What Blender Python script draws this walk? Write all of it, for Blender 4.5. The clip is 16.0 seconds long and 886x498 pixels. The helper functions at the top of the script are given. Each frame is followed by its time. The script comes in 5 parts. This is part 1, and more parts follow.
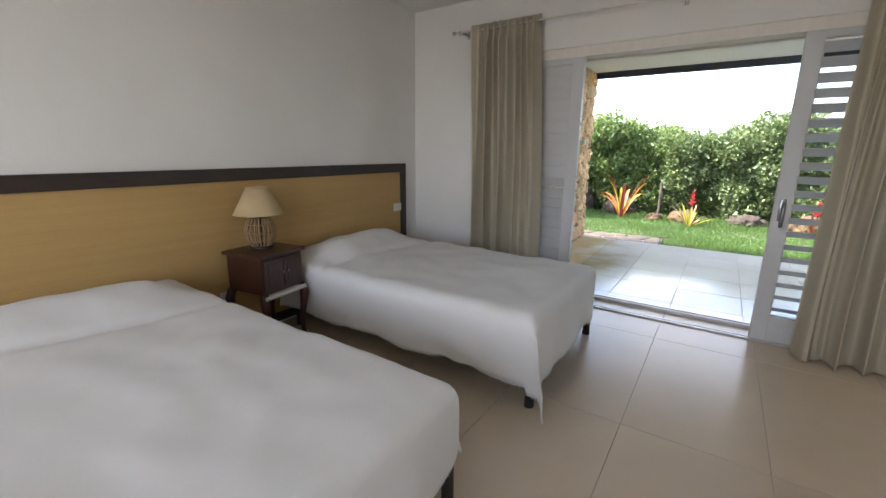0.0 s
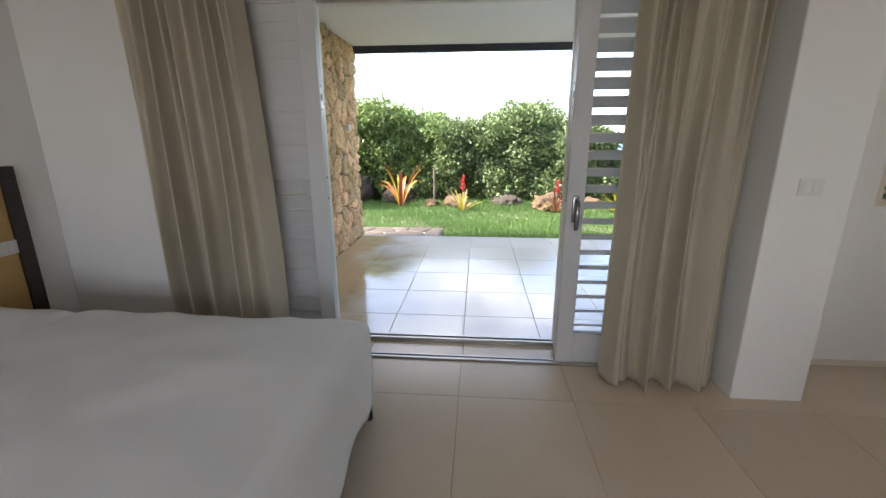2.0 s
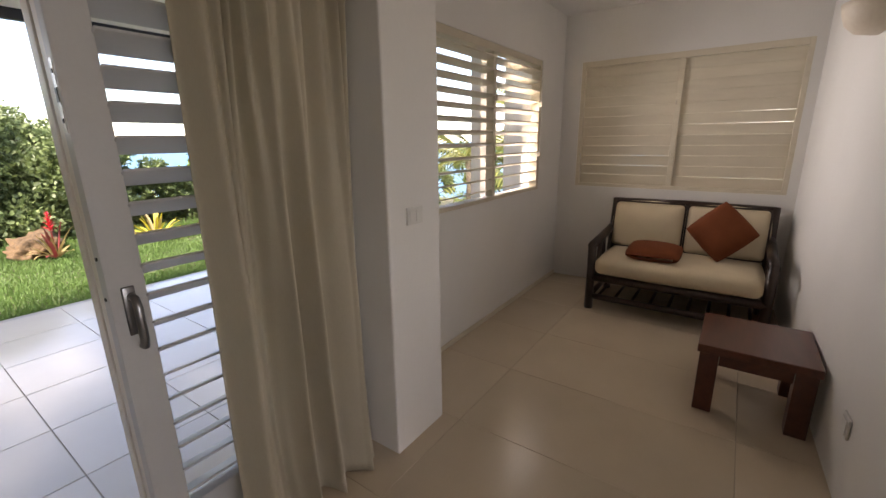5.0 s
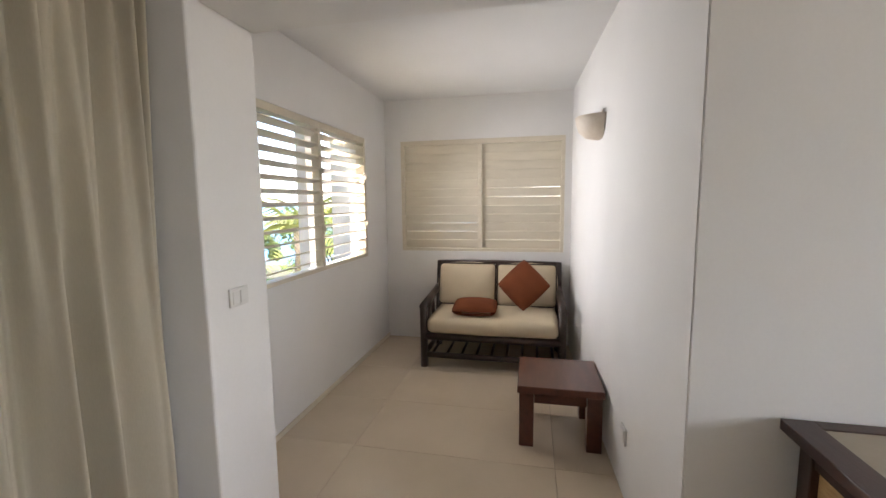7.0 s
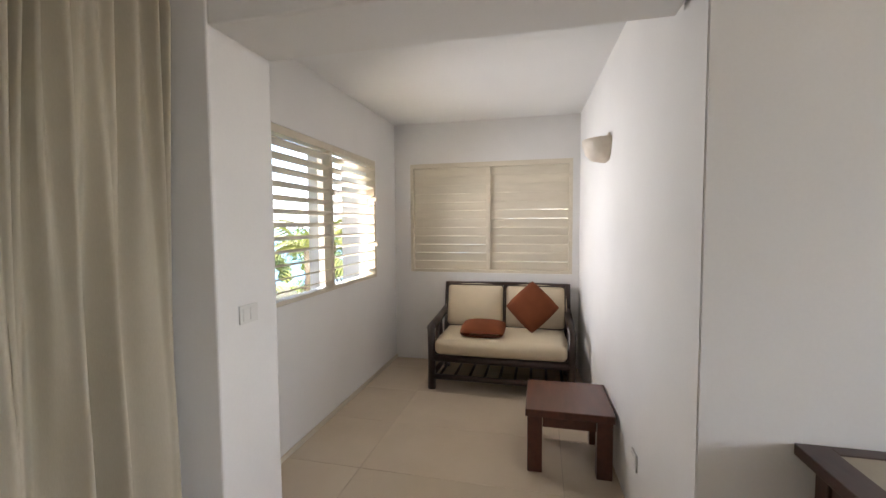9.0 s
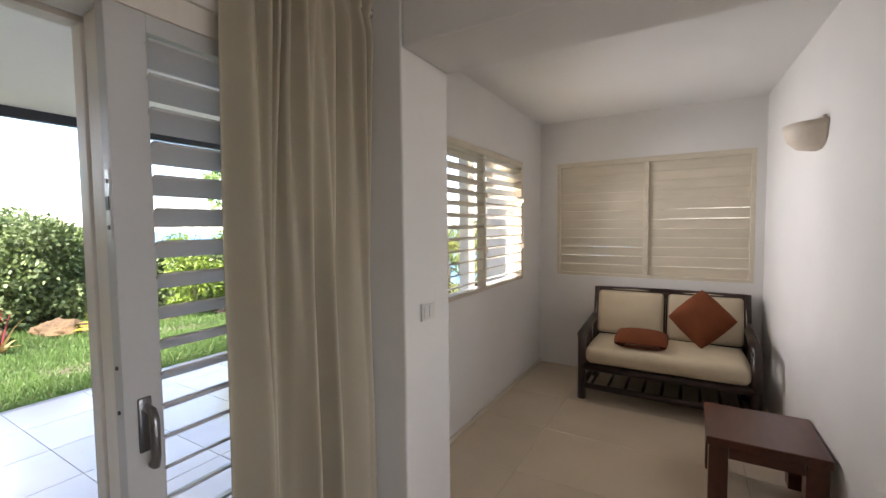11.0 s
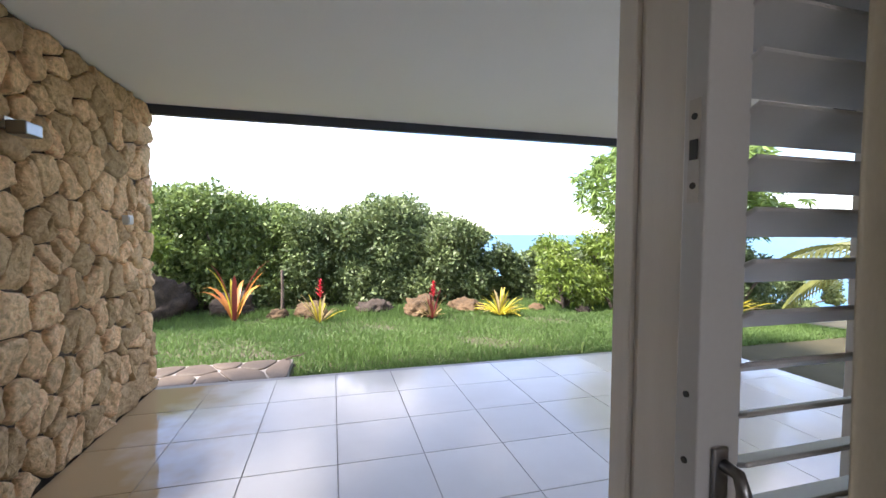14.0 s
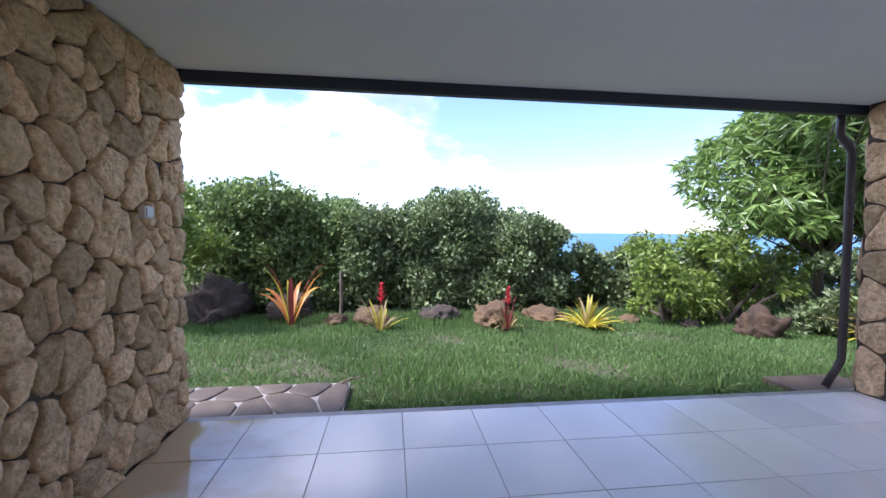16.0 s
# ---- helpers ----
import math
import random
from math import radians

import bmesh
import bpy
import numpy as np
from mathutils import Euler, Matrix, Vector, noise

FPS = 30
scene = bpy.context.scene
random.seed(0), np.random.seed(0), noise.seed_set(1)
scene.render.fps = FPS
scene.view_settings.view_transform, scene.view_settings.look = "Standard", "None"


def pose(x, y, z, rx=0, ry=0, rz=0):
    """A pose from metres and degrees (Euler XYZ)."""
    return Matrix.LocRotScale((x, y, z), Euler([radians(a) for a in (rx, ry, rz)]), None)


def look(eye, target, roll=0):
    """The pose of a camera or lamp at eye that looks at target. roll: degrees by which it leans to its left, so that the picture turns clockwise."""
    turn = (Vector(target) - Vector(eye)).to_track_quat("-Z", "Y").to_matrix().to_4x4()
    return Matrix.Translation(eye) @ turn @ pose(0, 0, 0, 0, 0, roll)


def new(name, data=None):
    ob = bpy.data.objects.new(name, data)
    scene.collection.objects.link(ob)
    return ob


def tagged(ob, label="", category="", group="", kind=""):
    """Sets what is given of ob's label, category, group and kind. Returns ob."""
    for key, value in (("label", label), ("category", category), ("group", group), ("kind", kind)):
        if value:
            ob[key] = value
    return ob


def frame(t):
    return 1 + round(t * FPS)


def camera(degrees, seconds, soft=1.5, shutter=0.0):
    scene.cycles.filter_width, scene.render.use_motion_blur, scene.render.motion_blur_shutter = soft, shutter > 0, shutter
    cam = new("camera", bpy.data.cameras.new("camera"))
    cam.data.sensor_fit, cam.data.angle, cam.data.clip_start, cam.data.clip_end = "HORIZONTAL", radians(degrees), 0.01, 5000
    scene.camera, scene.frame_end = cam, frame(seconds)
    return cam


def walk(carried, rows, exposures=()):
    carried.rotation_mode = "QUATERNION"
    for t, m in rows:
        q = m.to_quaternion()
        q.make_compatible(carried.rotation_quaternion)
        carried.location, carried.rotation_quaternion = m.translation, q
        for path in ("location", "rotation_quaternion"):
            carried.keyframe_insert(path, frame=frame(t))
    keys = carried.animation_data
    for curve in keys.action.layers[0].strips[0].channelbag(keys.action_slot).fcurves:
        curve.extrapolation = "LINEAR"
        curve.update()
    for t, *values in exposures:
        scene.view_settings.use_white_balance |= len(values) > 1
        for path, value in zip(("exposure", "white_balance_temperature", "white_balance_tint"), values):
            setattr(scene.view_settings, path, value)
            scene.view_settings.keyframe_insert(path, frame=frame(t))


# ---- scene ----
cam = camera(93.7, 16.0)
PATH = [
    (0, (0.122, 2.213, 1.314), (-0.955, 3.834, 0.854), 0.6),
    (0.5, (0.045, 2.505, 1.312), (-0.847, 4.229, 0.828), 0.5),
    (1, (-0.035, 2.832, 1.309), (-0.696, 4.653, 0.811), 0.5),
    (1.5, (-0.06, 3.15, 1.319), (-0.47, 5.04, 0.812), 0.2),
    (2, (-0.06, 3.473, 1.326), (-0.22, 5.399, 0.812), -0.1),
    (2.5, (-0.062, 3.776, 1.324), (0.033, 5.707, 0.811), -0.0),
    (3, (-0.018, 4.021, 1.327), (0.354, 5.918, 0.813), -0.2),
    (3.5, (0.064, 4.21, 1.347), (0.745, 6.018, 0.828), -0.6),
    (4, (0.096, 4.333, 1.362), (1.111, 5.975, 0.839), -0.8),
    (4.5, (0.093, 4.38, 1.398), (1.419, 5.783, 0.873), -1.0),
    (5, (0.076, 4.382, 1.421), (1.656, 5.499, 0.914), -0.8),
    (5.2, (0.073, 4.377, 1.419), (1.731, 5.384, 0.931), -0.7),
    (7.3, (0.028, 4.357, 1.475), (1.981, 4.743, 1.282), -0.6),
    (7.7, (0.026, 4.35, 1.473), (1.985, 4.716, 1.306), -0.6),
    (8.2, (0.02, 4.337, 1.46), (1.98, 4.709, 1.321), -0.6),
    (10.3, (-0.027, 4.454, 1.464), (1.811, 5.233, 1.354), -0.5),
    (10.5, (-0.038, 4.485, 1.466), (1.773, 5.326, 1.356), -0.6),
    (11, (-0.054, 4.527, 1.476), (1.663, 5.548, 1.368), -0.6),
    (11.5, (-0.09, 4.567, 1.439), (1.499, 5.778, 1.352), -0.4),
    (12, (-0.112, 4.644, 1.45), (1.317, 6.041, 1.355), -0.4),
    (12.5, (-0.154, 4.721, 1.418), (1.068, 6.302, 1.337), 0.0),
    (13, (-0.176, 4.836, 1.43), (0.807, 6.575, 1.345), 0.2),
    (13.5, (-0.162, 5.006, 1.402), (0.574, 6.864, 1.322), 0.2),
    (14, (-0.181, 5.222, 1.399), (0.335, 7.153, 1.315), 0.4),
    (14.2, (-0.196, 5.314, 1.406), (0.246, 7.262, 1.321), 0.3),
    (14.5, (-0.238, 5.504, 1.396), (0.126, 7.469, 1.309), 0.5),
    (15, (-0.274, 5.785, 1.382), (0.016, 7.762, 1.294), 0.5),
    (15.5, (-0.264, 6.091, 1.395), (-0.006, 8.072, 1.305), 0.5),
    (16, (-0.248, 6.36, 1.383), (0.001, 8.342, 1.289), 0.5),
]
EXPOSURE = [(0, 4.25, 6400, 15), (3, 3.8, 6600, 16), (4.3, 3.4, 7250, 20), (5, 3.75, 7250, 22), (7.5, 4.65, 6400, 16), (10.5, 4.4, 6600, 18), (12.5, 3.55, 6600, 19), (13.5, 3.7, 6500, 20), (14, 3.6, 6450, 21), (14.5, 3.35, 6350, 22), (16, 2.9, 5550, 26)]
walk(cam, [(t, look(eye, target, roll)) for t, eye, target, roll in PATH], EXPOSURE)

# ---- world, sun, exposure ----
world = bpy.data.worlds.new("sky")
scene.world = world
world.use_nodes = True
wn, wl = world.node_tree.nodes, world.node_tree.links
wn.clear()
sky = wn.new("ShaderNodeTexSky")
sky.sky_type = "NISHITA"
sky.sun_disc = False
SUN_EL, SUN_AZ = 54, -102          # degrees; azimuth from +y towards +x
sky.sun_elevation, sky.sun_rotation = radians(SUN_EL), radians(SUN_AZ)
sky.air_density, sky.dust_density, sky.ozone_density = 1.0, 0.4, 2.0
tc = wn.new("ShaderNodeTexCoord")
mp = wn.new("ShaderNodeMapping")
mp.inputs["Scale"].default_value = (1.0, 1.0, 2.1)
mp.inputs["Location"].default_value = (0.35, 0.1, 0.3)
cn = wn.new("ShaderNodeTexNoise")
cn.inputs["Scale"].default_value, cn.inputs["Detail"].default_value, cn.inputs["Roughness"].default_value = 1.9, 8, 0.56
cr = wn.new("ShaderNodeValToRGB")
cr.color_ramp.elements[0].position, cr.color_ramp.elements[1].position = 0.47, 0.60
cr2 = wn.new("ShaderNodeMath")
cr2.operation = "MULTIPLY"
cr2.inputs[1].default_value = 0.92
mixc = wn.new("ShaderNodeMix")
mixc.data_type = "RGBA"
cs = wn.new("ShaderNodeTexNoise")
cs.inputs["Scale"].default_value, cs.inputs["Detail"].default_value = 4.5, 6
cs2 = wn.new("ShaderNodeValToRGB")
cs2.color_ramp.elements[0].position, cs2.color_ramp.elements[1].position = 0.40, 0.60
cs2.color_ramp.elements[0].color, cs2.color_ramp.elements[1].color = (0.85, 0.92, 1.05, 1), (3.7, 3.7, 3.7, 1)
bg = wn.new("ShaderNodeBackground")
bg.inputs["Strength"].default_value = 0.15
wo = wn.new("ShaderNodeOutputWorld")
wl.new(tc.outputs["Generated"], mp.inputs["Vector"])
wl.new(mp.outputs["Vector"], cn.inputs["Vector"])
wl.new(cn.outputs["Fac"], cr.inputs["Fac"])
wl.new(cr.outputs["Color"], cr2.inputs[0])
wl.new(cr2.outputs[0], mixc.inputs["Factor"])
wl.new(mp.outputs["Vector"], cs.inputs["Vector"])
wl.new(cs.outputs["Fac"], cs2.inputs["Fac"])
wl.new(cs2.outputs["Color"], mixc.inputs["B"])
blue = wn.new("ShaderNodeVectorMath")
blue.operation = "SCALE"
blue.inputs["Scale"].default_value = 0.29
wl.new(sky.outputs["Color"], blue.inputs[0])
wl.new(blue.outputs["Vector"], mixc.inputs["A"])
wl.new(mixc.outputs["Result"], bg.inputs["Color"])
wl.new(bg.outputs["Background"], wo.inputs["Surface"])

sun_data = bpy.data.lights.new("sun", "SUN")
sun_data.energy, sun_data.angle, sun_data.color = 1.4, radians(16), (1.0, 0.95, 0.87)
sun = new("sun", sun_data)
az, el = radians(SUN_AZ), radians(SUN_EL)
sun.matrix_world = look((0, 0, 0), (-math.sin(az) * math.cos(el), -math.cos(az) * math.cos(el), -math.sin(el)))


# added fill lamp in a made-up opening of the rear wall, behind the whole walk
rear_lamp = bpy.data.lights.new("rear_fill", "AREA")
rear_lamp.shape, rear_lamp.size, rear_lamp.size_y, rear_lamp.energy, rear_lamp.color = "RECTANGLE", 3.2, 1.5, 1.6, (1.0, 0.98, 0.95)
new("rear_fill", rear_lamp).matrix_world = look((-0.6, -0.62, 1.65), (-0.6, 4.0, 1.3))

# daylight of the low sky in the alcove window's opening, on its far side
glow = bpy.data.lights.new("alcove_daylight", "AREA")
glow.shape, glow.size, glow.size_y, glow.energy, glow.color = "RECTANGLE", 0.50, 1.0, 1.6, (0.96, 0.98, 1.0)
glow.spread = radians(135)
new("alcove_daylight", glow).matrix_world = look((3.52, 6.07, 1.52), (3.1, 4.0, 0.75))

# ---- materials ----
def mat(name, color, color2=None, rough=0.6, scale=8.0, fine=60.0, bump=0.15, metal=0.0, stretch=(1, 1, 1), vary=0.0,
        spec=0.5, translucent=0.0, fine_mix=0.25, island=0.0, coat=0.0, bump_dist=0.01):
    """Two scales of noise between two colours, a fine relief and optional variation from piece to piece."""
    m = bpy.data.materials.new(name)
    m.use_nodes = True
    n, l = m.node_tree.nodes, m.node_tree.links
    b = n["Principled BSDF"]
    color2 = color2 or tuple(c * 0.8 for c in color)
    t = n.new("ShaderNodeTexCoord")
    mpp = n.new("ShaderNodeMapping")
    mpp.inputs["Scale"].default_value = stretch
    l.new(t.outputs["Object"], mpp.inputs["Vector"])
    big = n.new("ShaderNodeTexNoise")
    big.noise_dimensions = "4D" if vary else "3D"
    big.inputs["Scale"].default_value, big.inputs["Detail"].default_value = scale, 5
    small = n.new("ShaderNodeTexNoise")
    small.inputs["Scale"].default_value, small.inputs["Detail"].default_value = fine, 6
    for q in (big, small):
        l.new(mpp.outputs["Vector"], q.inputs["Vector"])
    f = n.new("ShaderNodeMix")
    f.inputs["Factor"].default_value = fine_mix
    l.new(big.outputs["Fac"], f.inputs["A"])
    l.new(small.outputs["Fac"], f.inputs["B"])
    ramp = n.new("ShaderNodeValToRGB")
    ramp.color_ramp.elements[0].position, ramp.color_ramp.elements[1].position = 0.3, 0.7
    ramp.color_ramp.elements[0].color, ramp.color_ramp.elements[1].color = (*color2, 1), (*color, 1)
    l.new(f.outputs["Result"], ramp.inputs["Fac"])
    out = ramp.outputs["Color"]
    if vary or island:
        rnd = n.new("ShaderNodeObjectInfo").outputs["Random"] if vary else n.new("ShaderNodeNewGeometry").outputs["Random Per Island"]
        if vary:
            w = n.new("ShaderNodeMath")
            w.operation = "MULTIPLY"
            w.inputs[1].default_value = 50
            l.new(rnd, w.inputs[0])
            l.new(w.outputs[0], big.inputs["W"])
        amount = vary or island
        mr = n.new("ShaderNodeMapRange")
        mr.inputs["To Min"].default_value, mr.inputs["To Max"].default_value = 1 - amount, 1 + amount
        l.new(rnd, mr.inputs["Value"])
        hs = n.new("ShaderNodeHueSaturation")
        l.new(mr.outputs["Result"], hs.inputs["Value"])
        hu = n.new("ShaderNodeMapRange")
        hu.inputs["To Min"].default_value, hu.inputs["To Max"].default_value = 0.5 - amount * 0.01, 0.5 - amount * 0.035
        l.new(rnd, hu.inputs["Value"])
        l.new(hu.outputs["Result"], hs.inputs["Hue"])
        l.new(out, hs.inputs["Color"])
        out = hs.outputs["Color"]
    l.new(out, b.inputs["Base Color"])
    b.inputs["Roughness"].default_value, b.inputs["Metallic"].default_value = rough, metal
    b.inputs["Specular IOR Level"].default_value = spec
    b.inputs["Coat Weight"].default_value = coat
    if bump:
        bp = n.new("ShaderNodeBump")
        bp.inputs["Strength"].default_value, bp.inputs["Distance"].default_value = bump, bump_dist
        l.new(f.outputs["Result"], bp.inputs["Height"])
        l.new(bp.outputs["Normal"], b.inputs["Normal"])
    if translucent:
        tr = n.new("ShaderNodeBsdfTranslucent")
        l.new(out, tr.inputs["Color"])
        mx = n.new("ShaderNodeMixShader")
        mx.inputs["Fac"].default_value = translucent
        l.new(b.outputs["BSDF"], mx.inputs[1])
        l.new(tr.outputs["BSDF"], mx.inputs[2])
        l.new(mx.outputs["Shader"], n["Material Output"].inputs["Surface"])
    return m


WALL = mat("white_plaster", (0.80, 0.78, 0.75), (0.74, 0.72, 0.69), 0.85, 1.6, 90, 0.12, spec=0.3)
CEIL = mat("ceiling_paint", (0.80, 0.79, 0.77), (0.75, 0.74, 0.72), 0.9, 1.2, 70, 0.08, spec=0.25)
SOFFIT = mat("soffit_paint", (0.81, 0.80, 0.78), (0.77, 0.76, 0.74), 0.85, 0.7, 60, 0.1, spec=0.3)
TILE = mat("beige_floor_tile", (0.62, 0.515, 0.385), (0.55, 0.455, 0.335), 0.24, 3.0, 140, 0.03, vary=0.05)
GROUT = mat("floor_grout", (0.44, 0.375, 0.295), None, 0.9, 6, 200, 0.3)
TERRACE = mat("terrace_tile", (0.74, 0.71, 0.66), (0.66, 0.62, 0.56), 0.15, 1.7, 120, 0.02, vary=0.05, fine_mix=0.12, coat=0.35)
TGROUT = mat("terrace_grout", (0.42, 0.38, 0.32), None, 0.8, 6, 200, 0.3)
STONE = mat("wall_stone", (0.96, 0.70, 0.39), (0.66, 0.43, 0.20), 0.8, 5.0, 26, 0.8, vary=0.3, fine_mix=0.5, bump_dist=0.028)


def add_pits(m, scale, amount, dark, depth):
    """Small dark pits and pores over a finished stone material."""
    n, l = m.node_tree.nodes, m.node_tree.links
    b = n["Principled BSDF"]
    t = n.new("ShaderNodeTexCoord")
    vo = n.new("ShaderNodeTexNoise")
    vo.inputs["Scale"].default_value, vo.inputs["Detail"].default_value, vo.inputs["Roughness"].default_value = scale, 8, 0.7
    l.new(t.outputs["Object"], vo.inputs["Vector"])
    r = n.new("ShaderNodeValToRGB")
    r.color_ramp.elements[0].position, r.color_ramp.elements[1].position = 0.38, 0.52
    r.color_ramp.elements[0].color, r.color_ramp.elements[1].color = (amount, amount, amount, 1), (0, 0, 0, 1)
    l.new(vo.outputs["Fac"], r.inputs["Fac"])
    mx = n.new("ShaderNodeMix")
    mx.data_type = "RGBA"
    old = b.inputs["Base Color"].links[0].from_socket
    l.new(r.outputs["Color"], mx.inputs["Factor"])
    l.new(old, mx.inputs["A"])
    mx.inputs["B"].default_value = (*dark, 1)
    l.new(mx.outputs["Result"], b.inputs["Base Color"])
    bp = n.new("ShaderNodeBump")
    bp.inputs["Strength"].default_value, bp.inputs["Distance"].default_value = 0.8, depth
    l.new(vo.outputs["Fac"], bp.inputs["Height"])
    l.new(b.inputs["Normal"].links[0].from_socket, bp.inputs["Normal"])
    l.new(bp.outputs["Normal"], b.inputs["Normal"])


def add_stain(m, x_edge, width, tint, rough):
    """Brown wet staining on the tiles along the foot of the stone wall."""
    n, l = m.node_tree.nodes, m.node_tree.links
    b = n["Principled BSDF"]
    g = n.new("ShaderNodeNewGeometry")
    sep = n.new("ShaderNodeSeparateXYZ")
    l.new(g.outputs["Position"], sep.inputs["Vector"])
    no = n.new("ShaderNodeTexNoise")
    no.inputs["Scale"].default_value, no.inputs["Detail"].default_value = 1.5, 4
    l.new(g.outputs["Position"], no.inputs["Vector"])
    mr = n.new("ShaderNodeMapRange")
    mr.inputs["From Min"].default_value, mr.inputs["From Max"].default_value = x_edge, x_edge + width
    mr.inputs["To Min"].default_value, mr.inputs["To Max"].default_value = 0.42, -0.30
    l.new(sep.outputs["X"], mr.inputs["Value"])
    ad = n.new("ShaderNodeMath")
    ad.operation = "ADD"
    l.new(no.outputs["Fac"], ad.inputs[0])
    l.new(mr.outputs["Result"], ad.inputs[1])
    r = n.new("ShaderNodeMapRange")
    r.inputs["From Min"].default_value, r.inputs["From Max"].default_value, r.inputs["To Max"].default_value = 0.44, 0.68, 0.9
    l.new(ad.outputs[0], r.inputs["Value"])
    mx = n.new("ShaderNodeMix")
    mx.data_type = "RGBA"
    l.new(r.outputs["Result"], mx.inputs["Factor"])
    l.new(b.inputs["Base Color"].links[0].from_socket, mx.inputs["A"])
    mx.inputs["B"].default_value = (*tint, 1)
    l.new(mx.outputs["Result"], b.inputs["Base Color"])
    rr = n.new("ShaderNodeMix")
    rr.inputs["A"].default_value, rr.inputs["B"].default_value = b.inputs["Roughness"].default_value, rough
    l.new(r.outputs["Result"], rr.inputs["Factor"])
    l.new(rr.outputs["Result"], b.inputs["Roughness"])


add_pits(STONE, 13, 0.45, (0.40, 0.24, 0.11), 0.03)
add_pits(STONE, 34, 0.35, (0.24, 0.14, 0.07), 0.006)
add_stain(TERRACE, -1.9, 1.3, (0.50, 0.35, 0.17), 0.03)
MORTAR = mat("stone_mortar", (0.13, 0.09, 0.06), (0.06, 0.042, 0.028), 0.95, 9, 80, 0.8)
FLAG = mat("flagstone", (0.115, 0.088, 0.058), (0.052, 0.040, 0.029), 0.6, 5, 60, 0.4, vary=0.2)
CONCRETE = mat("wet_concrete", (0.33, 0.31, 0.28), (0.22, 0.20, 0.18), 0.35, 6, 80, 0.5)
LOUVRE = mat("grey_white_door_paint", (0.56, 0.56, 0.56), (0.50, 0.50, 0.50), 0.45, 3, 90, 0.08)
JAMB = mat("pale_jamb_paint", (0.76, 0.72, 0.66), (0.68, 0.63, 0.57), 0.45, 3, 80, 0.1, stretch=(6, 6, 0.6))
CREAM = mat("cream_shutter_paint", (0.70, 0.63, 0.50), (0.62, 0.55, 0.43), 0.5, 4, 60, 0.12, stretch=(1, 1, 5), vary=0.04)
ALU = mat("aluminium_rail", (0.55, 0.54, 0.52), (0.42, 0.41, 0.40), 0.38, 12, 160, 0.1, metal=0.8)
STEEL = mat("steel_handle", (0.26, 0.26, 0.27), (0.2, 0.2, 0.21), 0.3, 12, 160, 0.05, metal=1.0)
DARK = mat("dark_screw_and_hole", (0.03, 0.03, 0.03), None, 0.5, 20, 120, 0.1)
CURTAIN = mat("linen_curtain", (0.72, 0.66, 0.54), (0.64, 0.58, 0.46), 0.95, 6, 260, 0.35, stretch=(1, 1, 0.25), translucent=0.46, spec=0.1, fine_mix=0.4, bump_dist=0.003)
COVER = mat("white_bedspread", (0.79, 0.78, 0.76), (0.74, 0.73, 0.71), 0.95, 3, 320, 0.3, spec=0.1, bump_dist=0.003, fine_mix=0.5)
EBONY = mat("dark_stained_wood", (0.040, 0.026, 0.020), (0.020, 0.013, 0.010), 0.4, 5, 70, 0.15, stretch=(1, 1, 6))
BLACKLEG = mat("black_bed_frame", (0.015, 0.013, 0.012), None, 0.5, 8, 80, 0.1)
GRASSCLOTH = mat("woven_grasscloth", (0.52, 0.34, 0.13), (0.44, 0.28, 0.10), 0.75, 3, 55, 0.35, stretch=(1, 0.25, 9), fine_mix=0.5)
MAHOG = mat("mahogany", (0.115, 0.030, 0.016), (0.060, 0.016, 0.009), 0.3, 4, 60, 0.1, stretch=(1, 6, 6), coat=0.25)
MAHOG_D = mat("dark_mahogany", (0.058, 0.019, 0.011), (0.030, 0.010, 0.006), 0.35, 5, 60, 0.15, stretch=(1, 5, 1), coat=0.2)
RATTAN_DARK = mat("dark_rattan", (0.045, 0.022, 0.014), (0.018, 0.009, 0.006), 0.35, 10, 90, 0.3)
CUSHION = mat("cream_cushion", (0.66, 0.56, 0.40), (0.60, 0.50, 0.35), 0.95, 6, 220, 0.4, spec=0.1, bump_dist=0.004)
RUST = mat("rust_fabric", (0.21, 0.062, 0.026), (0.155, 0.045, 0.019), 0.9, 7, 220, 0.4, spec=0.15, bump_dist=0.004)
SHADE = mat("lamp_shade_fabric", (0.70, 0.55, 0.32), (0.64, 0.49, 0.28), 0.9, 5, 200, 0.2, translucent=0.3)
WICKER = mat("wicker", (0.42, 0.28, 0.13), (0.27, 0.17, 0.08), 0.6, 14, 90, 0.4, island=0.2)
PLASTIC = mat("white_plastic", (0.72, 0.70, 0.66), (0.66, 0.64, 0.60), 0.4, 8, 100, 0.03)
CERAMIC = mat("cream_ceramic", (0.76, 0.68, 0.57), (0.66, 0.56, 0.45), 0.6, 16, 60, 0.2)
CANE = mat("woven_cane", (0.58, 0.40, 0.18), (0.40, 0.25, 0.10), 0.6, 20, 110, 0.6, stretch=(1, 1, 3))
PANEL = mat("stone_inlay", (0.42, 0.36, 0.27), (0.34, 0.29, 0.21), 0.35, 9, 90, 0.1)
GUTTER = mat("dark_slate_gutter", (0.030, 0.034, 0.050), (0.022, 0.025, 0.038), 0.4, 4, 80, 0.1)
PIPE = mat("dark_brown_pipe", (0.055, 0.036, 0.034), (0.038, 0.026, 0.024), 0.4, 4, 80, 0.1)
SOIL = mat("lawn_soil", (0.085, 0.080, 0.038), (0.055, 0.048, 0.026), 0.95, 1.5, 40, 0.8)
GRASS = mat("grass_blades", (0.13, 0.235, 0.06), (0.075, 0.15, 0.036), 0.6, 0.9, 9, 0, translucent=0.35, island=0.3)
